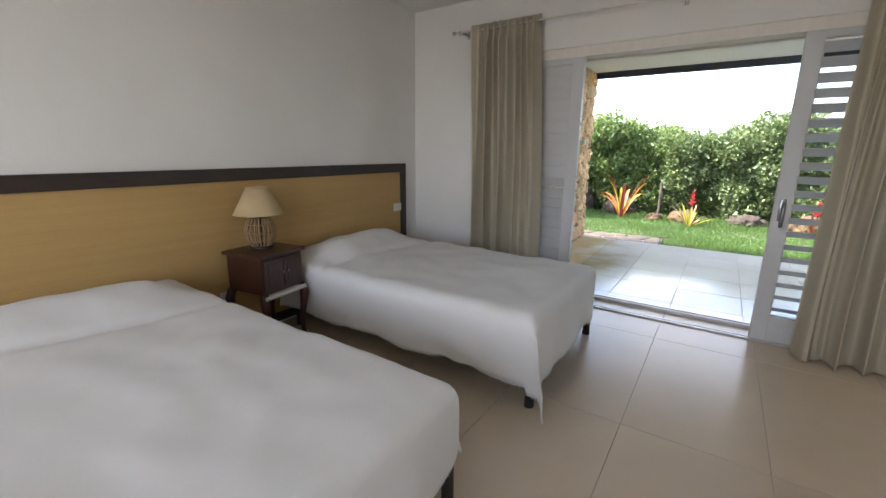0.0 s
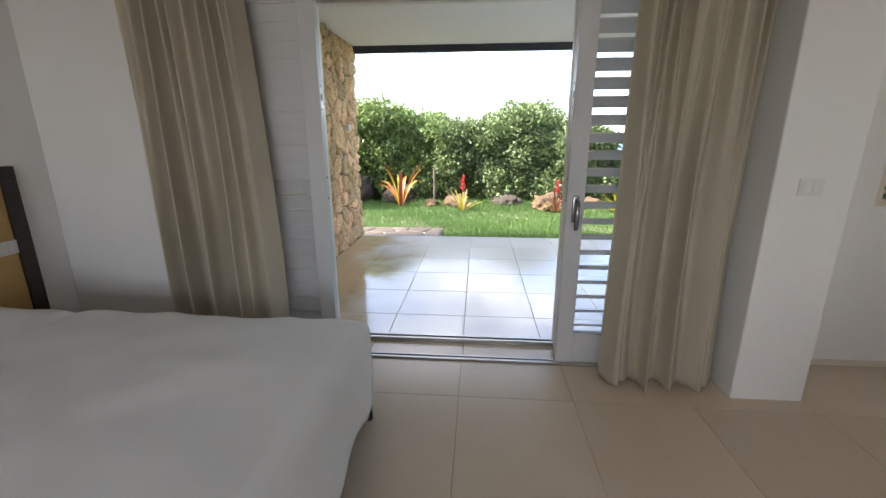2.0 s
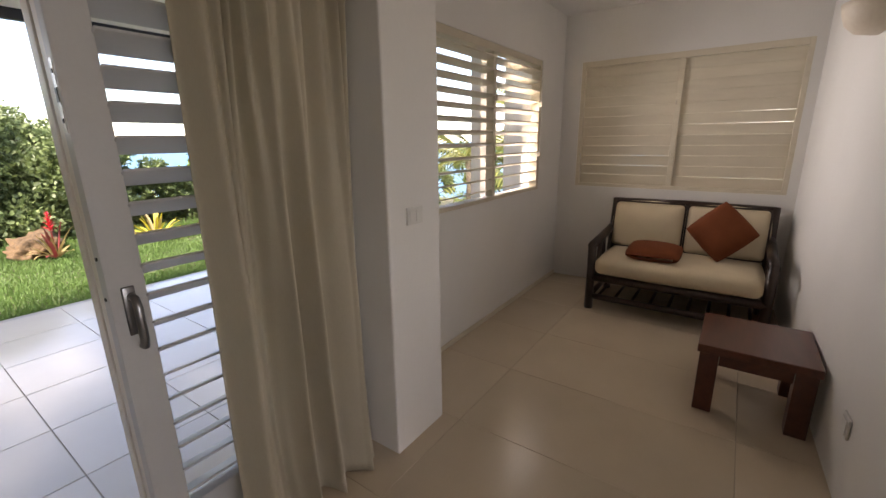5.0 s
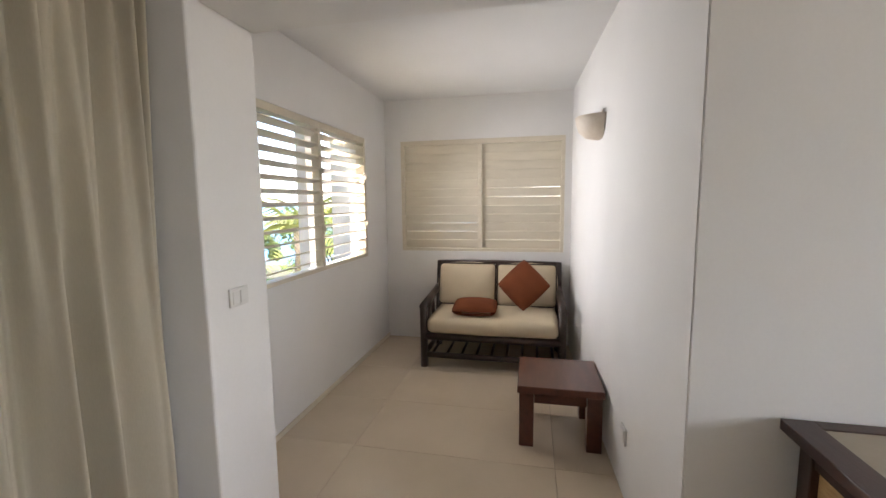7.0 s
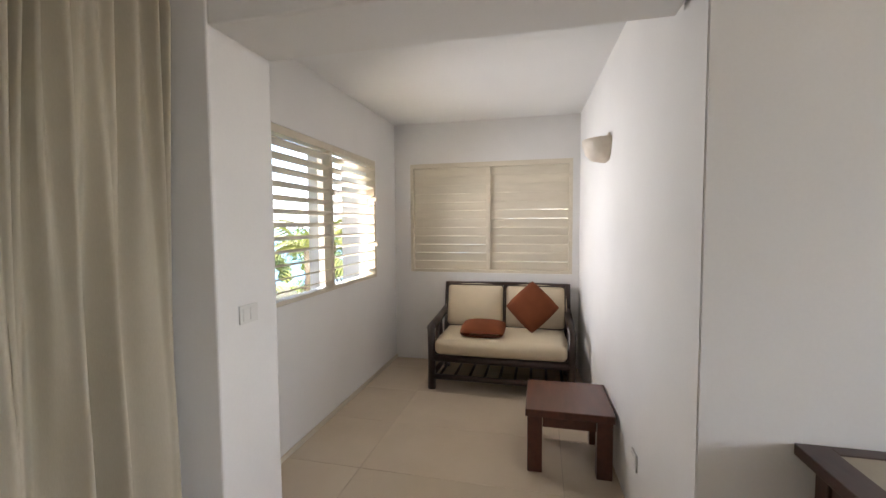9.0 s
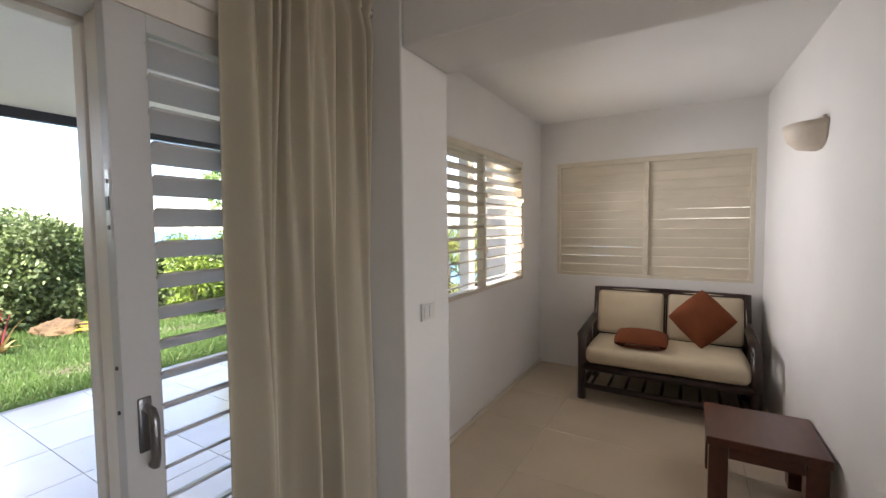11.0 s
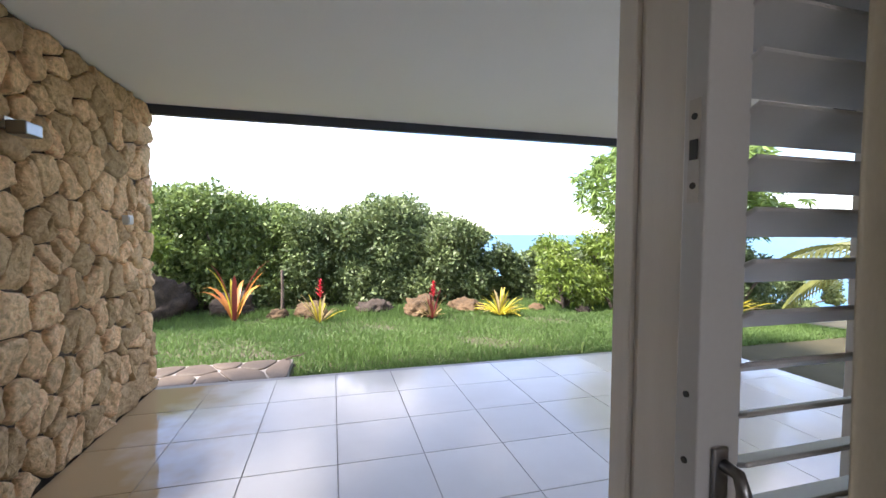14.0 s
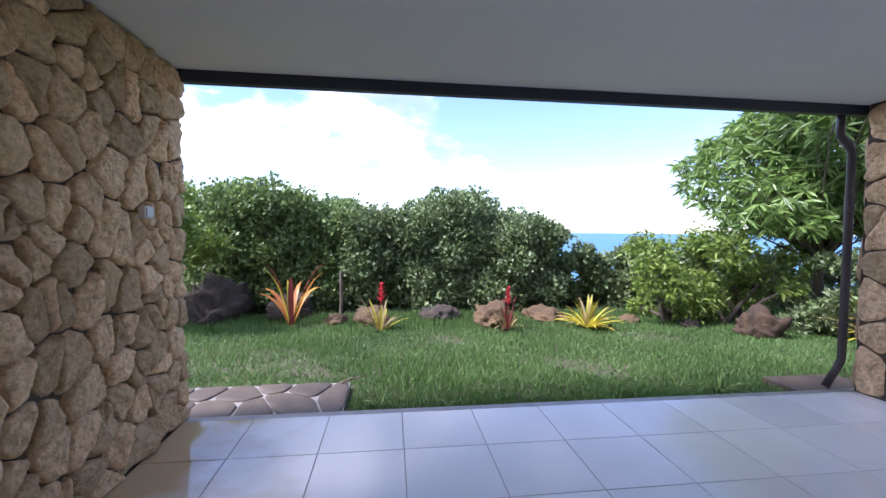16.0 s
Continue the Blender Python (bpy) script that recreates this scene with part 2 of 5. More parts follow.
ROCK = mat("garden_rock", (0.155, 0.095, 0.042), (0.035, 0.023, 0.012), 0.9, 4, 30, 1.0, fine_mix=0.5, bump_dist=0.03)
DARKROCK = mat("dark_pitted_rock", (0.085, 0.062, 0.042), (0.015, 0.011, 0.008), 0.9, 9, 40, 1.0, fine_mix=0.5, bump_dist=0.04)
STUMP = mat("old_stump_wood", (0.075, 0.045, 0.022), (0.02, 0.012, 0.007), 0.9, 6, 40, 1.0, stretch=(1, 1, 0.3), bump_dist=0.03)
BARK = mat("grey_brown_bark", (0.17, 0.13, 0.10), (0.08, 0.06, 0.045), 0.9, 8, 50, 0.9, stretch=(1, 1, 0.3))
LEAF_H = mat("hedge_leaf", (0.20, 0.285, 0.085), (0.105, 0.17, 0.05), 0.52, 1.3, 14, 0, translucent=0.3, island=0.4)
LEAF_D = mat("dull_hedge_leaf", (0.185, 0.255, 0.095), (0.10, 0.15, 0.06), 0.55, 1.3, 14, 0, translucent=0.25, island=0.45)
LEAF_M = mat("mango_leaf", (0.21, 0.33, 0.08), (0.11, 0.20, 0.045), 0.35, 1.5, 12, 0, translucent=0.35, island=0.4)
LEAF_Y = mat("fresh_leaf", (0.22, 0.31, 0.055), (0.12, 0.20, 0.035), 0.4, 1.5, 12, 0, translucent=0.35, island=0.35)
PALM = mat("palm_leaf", (0.20, 0.22, 0.06), (0.12, 0.14, 0.04), 0.45, 3, 20, 0, translucent=0.3, island=0.35)
P_ORANGE = mat("orange_bromeliad_leaf", (0.74, 0.42, 0.08), (0.58, 0.17, 0.05), 0.45, 2.2, 25, 0.1, translucent=0.3, island=0.25)
P_RED = mat("dark_red_bromeliad_leaf", (0.30, 0.05, 0.04), (0.16, 0.05, 0.04), 0.45, 2.5, 25, 0.1, translucent=0.25, island=0.3)
P_OLIVE = mat("olive_bromeliad_leaf", (0.42, 0.32, 0.12), (0.22, 0.19, 0.08), 0.45, 4, 25, 0.1, translucent=0.25, island=0.3)
P_YELLOW = mat("yellow_bromeliad_leaf", (0.72, 0.60, 0.05), (0.48, 0.46, 0.05), 0.45, 4, 25, 0.1, translucent=0.35, island=0.25)
FLOWER = mat("red_flower_bract", (0.55, 0.035, 0.03), (0.38, 0.02, 0.02), 0.5, 8, 40, 0.1, translucent=0.2, island=0.2)

SEA = mat("sea_water", (0.02, 0.13, 0.24), (0.015, 0.10, 0.20), 0.35, 0.01, 0.2, 0.3, bump_dist=0.5)


# ---- mesh helpers ----
def box(bm, x0, x1, y0, y1, z0, z1, bevel=0.0, seg=2):
    v = bmesh.ops.create_cube(bm, size=1)["verts"]
    bmesh.ops.scale(bm, vec=(abs(x1 - x0), abs(y1 - y0), abs(z1 - z0)), verts=v)
    bmesh.ops.translate(bm, vec=((x0 + x1) / 2, (y0 + y1) / 2, (z0 + z1) / 2), verts=v)
    if bevel:
        e = list({e for q in v for e in q.link_edges})
        r = bmesh.ops.bevel(bm, geom=e, offset=bevel, segments=seg, affect="EDGES", profile=0.5)
        v = r["verts"]
    return v


def tube(bm, pts, radii, seg=8, caps=True):
    """A round tapered tube along points."""
    pts = [Vector(p) for p in pts]
    if not hasattr(radii, "__len__"):
        radii = [radii] * len(pts)
    rings = []
    side = None
    for i, p in enumerate(pts):
        d = (pts[min(i + 1, len(pts) - 1)] - pts[max(i - 1, 0)]).normalized()
        if side is None:
            side = d.orthogonal().normalized()
        side = (side - d * side.dot(d)).normalized()
        up = d.cross(side)
        rings.append([bm.verts.new(p + (side * math.cos(a) + up * math.sin(a)) * radii[i]) for a in (2 * math.pi * k / seg for k in range(seg))])
    for a, b in zip(rings, rings[1:]):
        for k in range(seg):
            bm.faces.new((a[k], a[(k + 1) % seg], b[(k + 1) % seg], b[k]))
    if caps:
        bm.faces.new(rings[0][::-1])
        bm.faces.new(rings[-1])


def lathe(bm, profile, seg=24, at=(0, 0, 0)):
    rings = [[bm.verts.new((at[0] + r * math.cos(2 * math.pi * k / seg), at[1] + r * math.sin(2 * math.pi * k / seg), at[2] + z)) for k in range(seg)] for r, z in profile]
    for a, b in zip(rings, rings[1:]):
        for k in range(seg):
            bm.faces.new((a[k], a[(k + 1) % seg], b[(k + 1) % seg], b[k]))


def grid(bm, nu, nv, f):
    v = [[bm.verts.new(f(i / nu, j / nv)) for j in range(nv + 1)] for i in range(nu + 1)]
    for i in range(nu):
        for j in range(nv):
            bm.faces.new((v[i][j], v[i + 1][j], v[i + 1][j + 1], v[i][j + 1]))
    return v


def shaped(name, bm, material, smooth=False):
    me = bpy.data.meshes.new(name)
    bmesh.ops.recalc_face_normals(bm, faces=bm.faces)
    bm.to_mesh(me)
    bm.free()
    me.materials.append(material)
    if smooth:
        me.polygons.foreach_set("use_smooth", [True] * len(me.polygons))
    return me


def part(name, bm, material, parent, label="", smooth=False):
    ob = new(name, shaped(name, bm, material, smooth))
    ob.parent = parent
    return tagged(ob, label) if label else ob


def thing(name, label, category, at=(0, 0, 0), turn=0, group="", kind=""):
    ob = new(name)
    ob.matrix_world = pose(*at, 0, 0, turn)
    ob.empty_display_size = 0.1
    return tagged(ob, label, category, group, kind)


def structure(name, bm, material, label, category, smooth=False):
    return tagged(new(name, shaped(name, bm, material, smooth)), label, category, kind="structure")


def boxes(*dims, bevel=0.0):
    bm = bmesh.new()
    for d in dims:
        box(bm, *d, bevel=bevel)
    return bm


def bulk(name, verts, faces, material, smooth=False):
    """A mesh from arrays worked out by rule (leaves, blades)."""
    me = bpy.data.meshes.new(name)
    verts, faces = np.asarray(verts, dtype=np.float32), np.asarray(faces, dtype=np.int32)
    k = faces.shape[1]
    me.vertices.add(len(verts))
    me.vertices.foreach_set("co", verts.ravel())
    me.loops.add(faces.size)
    me.loops.foreach_set("vertex_index", faces.ravel())
    me.polygons.add(len(faces))
    me.polygons.foreach_set("loop_start", np.arange(0, faces.size, k, dtype=np.int32))
    me.update(calc_edges=True)
    me.materials.append(material)
    if smooth:
        me.polygons.foreach_set("use_smooth", [True] * len(faces))
    return me


# ---- plan ----
WX, WD = -2.60, 5.77              # headboard wall, door wall
CEIL_Z, NOOK_Z = 2.62, 2.54
OUT = 6.09                        # outer face of the house wall
TER = -0.183                      # terrace level
TX0, TX1, TY1 = -1.90, 4.85, 9.86
DL, DR = -1.78, 1.29              # door opening
CL, CR = -0.92, 0.43              # clear opening between the leaves
HEAD = 2.055
PX = 1.42                         # face of the partition
W1 = (2.10, 3.795, 0.965, 2.08)
W2 = (4.05, 5.735, 0.96, 2.115)

structure("wall_west", boxes((WX - 0.2, WX, -0.6, OUT, -0.2, CEIL_Z + 0.1)), WALL, "smooth white plastered wall behind the headboard", "wall")


def pierced(axis, a0, a1, b0, b1, z0, z1, hole):
    """One closed wall mesh with a rectangular opening; it runs along axis from a0 to a1 and is b0..b1 thick."""
    bm = bmesh.new()
    h0, h1, k0, k1 = hole
    at = (lambda a, b, z: bm.verts.new((a, b, z))) if axis == "x" else (lambda a, b, z: bm.verts.new((b, a, z)))
    outer = [[at(a, b, z) for a, z in ((a0, z0), (a1, z0), (a1, z1), (a0, z1))] for b in (b0, b1)]
    inner = [[at(a, b, z) for a, z in ((h0, k0), (h1, k0), (h1, k1), (h0, k1))] for b in (b0, b1)]
    for i in range(4):
        j = (i + 1) % 4
        for k in (0, 1):
            bm.faces.new((outer[k][i], outer[k][j], inner[k][j], inner[k][i]))
        bm.faces.new((outer[0][i], outer[0][j], outer[1][j], outer[1][i]))
        bm.faces.new((inner[0][i], inner[0][j], inner[1][j], inner[1][i]))
    return bm


structure("wall_north", pierced("x", WX, DR, WD, OUT, -0.3, CEIL_Z + 0.1, (DL, DR - 0.002, -0.25, HEAD + 0.075)), WALL, "white plastered wall around the terrace door", "wall")
structure("wall_pier", boxes((DR, 1.645, 5.507, OUT - 0.003, -0.2, CEIL_Z + 0.1), bevel=0.008), WALL, "white plastered pier beside the terrace door", "wall")
structure("beam", boxes((DR + 0.003, 1.642, 3.90, 5.505, 2.176, CEIL_Z + 0.1), bevel=0.008), WALL, "white plastered beam over the alcove opening", "beam")
structure("wall_alcove", pierced("x", 1.645, 4.33, 5.91, OUT, -0.2, CEIL_Z + 0.1, W1), WALL, "white alcove wall with a louvred window", "wall")
structure("wall_east", pierced("y", 3.6, OUT + 0.46, 4.33, 4.53, -0.2, CEIL_Z + 0.1, W2), WALL, "white alcove end wall with closed shutters", "wall")
bm = bmesh.new()
q = [(PX, -0.6), (PX, 3.872), (4.33, 3.985), (4.33, 3.80), (PX + 0.16, 3.69), (PX + 0.16, -0.6)]
lo = [bm.verts.new((x, y, -0.2)) for x, y in q]
hi = [bm.verts.new((x, y, CEIL_Z + 0.1)) for x, y in q]
bm.faces.new(hi)
bm.faces.new(lo[::-1])
for i in range(6):
    bm.faces.new((lo[i], lo[(i + 1) % 6], hi[(i + 1) % 6], hi[i]))
bmesh.ops.bevel(bm, geom=[e for e in bm.edges if abs(e.verts[0].co.x - PX) + abs(e.verts[1].co.x - PX) < 1e-4 and abs(e.verts[0].co.y - 3.872) + abs(e.verts[1].co.y - 3.872) < 1e-4], offset=0.004, segments=2, affect="EDGES")
structure("wall_partition", bm, WALL, "white plastered partition between bedroom and alcove", "wall")
# unseen rear wall; its opening is made up to hold the fill lamp
structure("wall_south", pierced("x", WX, PX, -0.8, -0.6, -0.2, CEIL_Z + 0.1, (-2.2, 1.0, 0.9, 2.4)), WALL, "plain white plastered rear wall with an added opening for a fill lamp", "wall")
structure("ceiling", boxes((WX, DR, -0.6, WD, CEIL_Z, CEIL_Z + 0.08), (DR, PX, -0.6, 3.87, CEIL_Z, CEIL_Z + 0.08)), CEIL, "flat white painted bedroom ceiling", "ceiling")
structure("alcove_ceiling", boxes((1.642, 4.33, 3.8, 5.91, NOOK_Z, NOOK_Z + 0.08)), CEIL, "flat white painted alcove ceiling", "ceiling")
structure("roof_slab", boxes((WX - 0.3, 5.0, -0.9, OUT, CEIL_Z + 0.12, CEIL_Z + 0.3)), SOFFIT, "flat roof slab over the house", "roof")
structure("terrace_soffit", boxes((-2.5, 4.527, OUT, 9.9, 2.62, 2.84), (-2.5, 4.62, OUT, 9.97, 2.665, 2.84)), SOFFIT, "plain white soffit over the terrace", "ceiling")
bm = boxes((1.66, 4.325, 5.899, 5.908, 0.0, 0.035))
structure("baseboard", bm, CREAM, "low cream tile skirting in the alcove", "baseboard")

# door frame, rails and threshold
df = thing("door_frame", "pale painted sliding door frame with twin rails", "door frame", kind="structure")
part("head_track", boxes((DL, DR, 5.785, 5.85, HEAD, HEAD + 0.075), (DL, DR, 5.865, 5.985, HEAD + 0.012, HEAD + 0.075), (DL, DR, 6.0, 6.06, HEAD, HEAD + 0.075)), JAMB, df)
for x0, x1, s in ((CL - 0.15, CL - 0.065, -1), (CR + 0.022, CR + 0.107, 1)):
    part("post", boxes((x0, x1, 5.852, 5.968, 0.0, HEAD + 0.012), (x0 + 0.012, x1 - 0.012, 5.968, 5.993, 0.0, HEAD + 0.012),
         (x0, x1, 5.993, 6.052, 0.0, HEAD), bevel=0.003), JAMB, df)
    c = CL if s < 0 else CR
    x2 = c + s * 0.74
    part("outer_stile", boxes((min(x2, x2 - s * 0.07), max(x2, x2 - s * 0.07), 5.90, 5.95, 0.02, HEAD + 0.012)), LOUVRE, df)
part("inner_rail", boxes((DL, DR, 5.776, 5.792, -0.01, 0.012), (DL, DR, 5.812, 5.824, -0.01, 0.012)), ALU, df)
part("outer_rail", boxes((DL, DR, 6.000, 6.016, -0.05, 0.030), (DL, DR, 6.036, 6.056, -0.05, 0.034)), ALU, df)
for x0, x1 in ((DL, -0.735), (-0.73, -0.137), (-0.13, 0.463), (0.468, DR)):
    part("tile", boxes((x0, x1, 5.826, 5.998, -0.02, 0.004), bevel=0.001), TILE, df)
for c, s in ((CL, -1), (CR, 1)):
    part("side_jamb", boxes((DL, DL + 0.05, 5.79, 6.06, 0, HEAD) if s < 0 else (DR - 0.05, DR, 5.79, 6.06, 0, HEAD)), JAMB, df)


def slat_bm(x0, x1, depth, thick, tilt):
    """A louvre blade along x, tilted so that its outer edge hangs lower."""
    bm = bmesh.new()
    box(bm, x0, x1, -depth / 2, depth / 2, -thick / 2, thick / 2, bevel=0.003, seg=1)
    bmesh.ops.rotate(bm, cent=(0, 0, 0), matrix=Matrix.Rotation(radians(-tilt), 3, "X"), verts=bm.verts)
    return bm


def louvre_leaf(x0, x1, handle_side, tilts):
    d = thing("louvred_door", "grey-white painted sliding door with open louvres, pushed aside", "door", (0, 5.815, 0.012), group="sliding louvred doors")
    top = HEAD - 0.012
    bm = boxes((x0, x0 + 0.095, -0.024, 0.024, 0, top), (x1 - 0.095, x1, -0.024, 0.024, 0, top), (x0 + 0.095, x1 - 0.095, -0.022, 0.022, 0, 0.19), (x0 + 0.095, x1 - 0.095, -0.022, 0.022, top - 0.05, top), bevel=0.003)
    part("frame", bm, LOUVRE, d)
    mes = [shaped("slat", slat_bm(x0 + 0.09, x1 - 0.09, 0.106, 0.009, a), LOUVRE) for a in tilts]
    n = 20
    for i in range(n):
        ob = new("slat", mes[i * len(mes) // n])
        ob.parent = d
        ob.location = (0, 0.004, 0.19 + (i + 0.5) * (top - 0.24) / n)
    if handle_side < 0:
        hx = x0 + 0.046
        bm = bmesh.new()
        box(bm, hx - 0.017, hx + 0.017, -0.034, -0.0245, 0.862, 1.012, bevel=0.004)
        tube(bm, [(hx + 0.004, -0.03, 0.982), (hx + 0.004, -0.062, 0.980), (hx + 0.004, -0.072, 0.955), (hx + 0.004, -0.072, 0.86), (hx + 0.004, -0.064, 0.832), (hx + 0.004, -0.045, 0.828)], [0.011, 0.011, 0.012, 0.012, 0.012, 0.009], 10)
        part("door_handle", bm, STEEL, d, "brushed steel pull handle", True)
    ex = x0 - 0.0012 if handle_side < 0 else x1 - 0.0012
    bm = bmesh.new()
    box(bm, ex, ex + 0.0024, -0.012, 0.012, 1.44, 1.62)
    part("strike_plate", bm, ALU, d)
    for z in (0.98, 1.10, 1.47, 1.59):
        bm = bmesh.new()
        tube(bm, [(ex - 0.002, 0, z), (ex + 0.004, 0, z)], 0.006, 8)
        part("screw", bm, DARK, d)
    # no real recess: a dark block paints the shade inside the latch hole
    bm = boxes((ex - 0.002, ex + 0.004, -0.008, 0.008, 1.515, 1.55))
    part("latch_hole_shade", bm, DARK, d)
    return d


louvre_leaf(CL - 0.76, CL, 1, (-46, 80))
louvre_leaf(CR, CR + 0.76, -1, (27,))


def shutter_window(name, label, width, height, n, depth, tilt, at, turn, overlap):
    """A two-bay louvred shutter in a wall opening; the local x runs along the wall, -y is indoors."""
    w = thing(name, label, "window", at, turn, kind="structure")
    f = 0.035
    part("frame", boxes((0, f, -0.03, 0.05, 0, height), (width - f, width, -0.03, 0.05, 0, height), (f, width - f, -0.03, 0.05, height - 0.05, height), (f, width - f, -0.03, 0.05, 0, 0.03),
         (width / 2 - 0.022, width / 2 + 0.022, -0.022, 0.04, 0.03, height - 0.05), bevel=0.003), CREAM, w)
    for b in (0, 1):
        x0, x1 = (f, width / 2 - 0.024) if b == 0 else (width / 2 + 0.024, width - f)
        me = shaped("slat", slat_bm(x0 - 0.012, x1 + 0.012, depth, 0.010, tilt), CREAM)
        for i in range(n):
            ob = new("slat", me)
            ob.parent = w
            sag = math.sin(i * 7.3 + b * 3.1)
            ob.location = (0, 0.012, 0.03 + (height - 0.08) * (i + 0.5) / n)
            ob.rotation_euler = (radians(sag * overlap), radians(sag * 0.12), 0)
        for z in (0.32, 0.75):
            bmh = bmesh.new()
            box(bmh, x1 + 0.0, x1 + 0.016, -0.055, -0.031, z - 0.02, z + 0.02, bevel=0.003)
            part("latch", bmh, CREAM, w)
    return w


shutter_window("window_1", "cream painted window shutters with open louvres", W1[1] - W1[0], W1[3] - W1[2], 12, 0.088, 14, (W1[0], 5.945, W1[2]), 0, 1.2)
shutter_window("window_2", "cream painted window shutters with closed overlapping louvres", W2[1] - W2[0], W2[3] - W2[2], 12, 0.092, 79, (4.365, W2[1], W2[2]), -90, 4.0)


vp = thing("veranda_post", "square cream-white painted post outside the alcove window", "post", (3.42, 6.33, TER))
part("shaft", boxes((-0.065, 0.065, -0.05, 0.05, 0.0, 2.62 - TER - 0.002), bevel=0.006), WALL, vp)
part("plinth", boxes((-0.073, 0.073, -0.058, 0.058, 0.001, 0.09), bevel=0.004), WALL, vp)

# ---- outside: gutter, pipes, ground, sea ----
structure("gutter", boxes((-2.5, 4.62, 9.902, 9.98, 2.525, 2.66), (4.53, 4.62, OUT + 0.35, 9.90, 2.525, 2.66), bevel=0.006), GUTTER, "dark slate-blue painted eaves gutter", "gutter")
structure("terrace_base", boxes((TX0, TX1, OUT, TY1, TER - 0.35, TER - 0.006)), TGROUT, "grouted base under the terrace tiles", "floor")
structure("terrace_kerb", boxes((TX0, TX1, TY1 + 0.004, TY1 + 0.10, TER - 0.35, TER - 0.008), bevel=0.006), CONCRETE, "rough grey concrete edge of the terrace", "kerb")
structure("threshold_step", boxes((DL, DR, 5.77, 6.066, -0.25, -0.021)), CONCRETE, "plain step under the door threshold", "step")


def ground_z(x, y):
    s = max(0.0, min(1.0, (y - 10.0) / 4.5))
    z = -0.27 - 0.16 * s + 0.02 * noise.noise((x * 0.5, y * 0.5, 0))
    if y > 18:
        z -= (y - 18) * 0.14
    if x > 8:
        z -= (x - 8) * 0.12
    return max(z, -27)


bm = bmesh.new()
xs = [-2500, -800, -200, -60, -20] + [-10 + i * 0.6 for i in range(41)] + [17, 24, 40, 80, 200, 800, 2500]
ys = [-900, -100, 6.0, 8.5] + [9.7 + i * 0.5 for i in range(20)] + [21, 25, 35, 60, 100, 160, 215]
vs = [[bm.verts.new((x, y, ground_z(x, y) - (0.25 if y < 9.9 and -3 < x < 5 else 0))) for y in ys] for x in xs]
for i in range(len(xs) - 1):
    for j in range(len(ys) - 1):
        bm.faces.new((vs[i][j], vs[i + 1][j], vs[i + 1][j + 1], vs[i][j + 1]))
structure("ground", bm, SOIL, "green garden ground sloping down to the shore", "ground", True)
bm = bmesh.new()
grid(bm, 2, 2, lambda u, v: (-4800 + 9600 * u, 60 + 4800 * v, -25))
structure("water", bm, SEA, "calm blue sea out to the horizon", "sea")


# ---- stones ----
def cells(seeds, poly):
    """Voronoi cells of the seeds, clipped to a convex outline."""
    out = []
    for i, s in enumerate(seeds):
        p = list(poly)
        for j, o in enumerate(seeds):
            if i == j or (s - o).length > 2.2:
                continue
            mid, n = (s + o) / 2, o - s
            r = []
            for a, b in zip(p, p[1:] + p[:1]):
                da, db = (a - mid).dot(n), (b - mid).dot(n)
                if da <= 0:
                    r.append(a)
                if da * db < 0:
                    r.append(a.lerp(b, da / (da - db)))
            p = r
            if len(p) < 3:
                break
        if len(p) >= 3:
            out.append(p)
    return out


def seeds_in(w, h, size, rng, jitter=0.42, uneven=0.25, tall=1.12):
    nu, nv = max(1, round(w / size)), max(1, round(h / (size * tall)))
    pts = []
    for j in range(nv):
        for i in range(nu):
            if rng.random() < uneven * 0.35:
                continue
            pts.append(Vector(((i + 0.5 + (0.5 if j % 2 else 0) + rng.uniform(-jitter, jitter)) * w / nu, (j + 0.5 + rng.uniform(-jitter, jitter)) * h / nv)))
            if rng.random() < uneven * 0.5:
                pts.append(pts[-1] + Vector((rng.uniform(-0.5, 0.5), rng.uniform(-0.5, 0.5))) * size)
    return [Vector((min(max(p.x, 0.02), w - 0.02), min(max(p.y, 0.02), h - 0.02))) for p in pts]


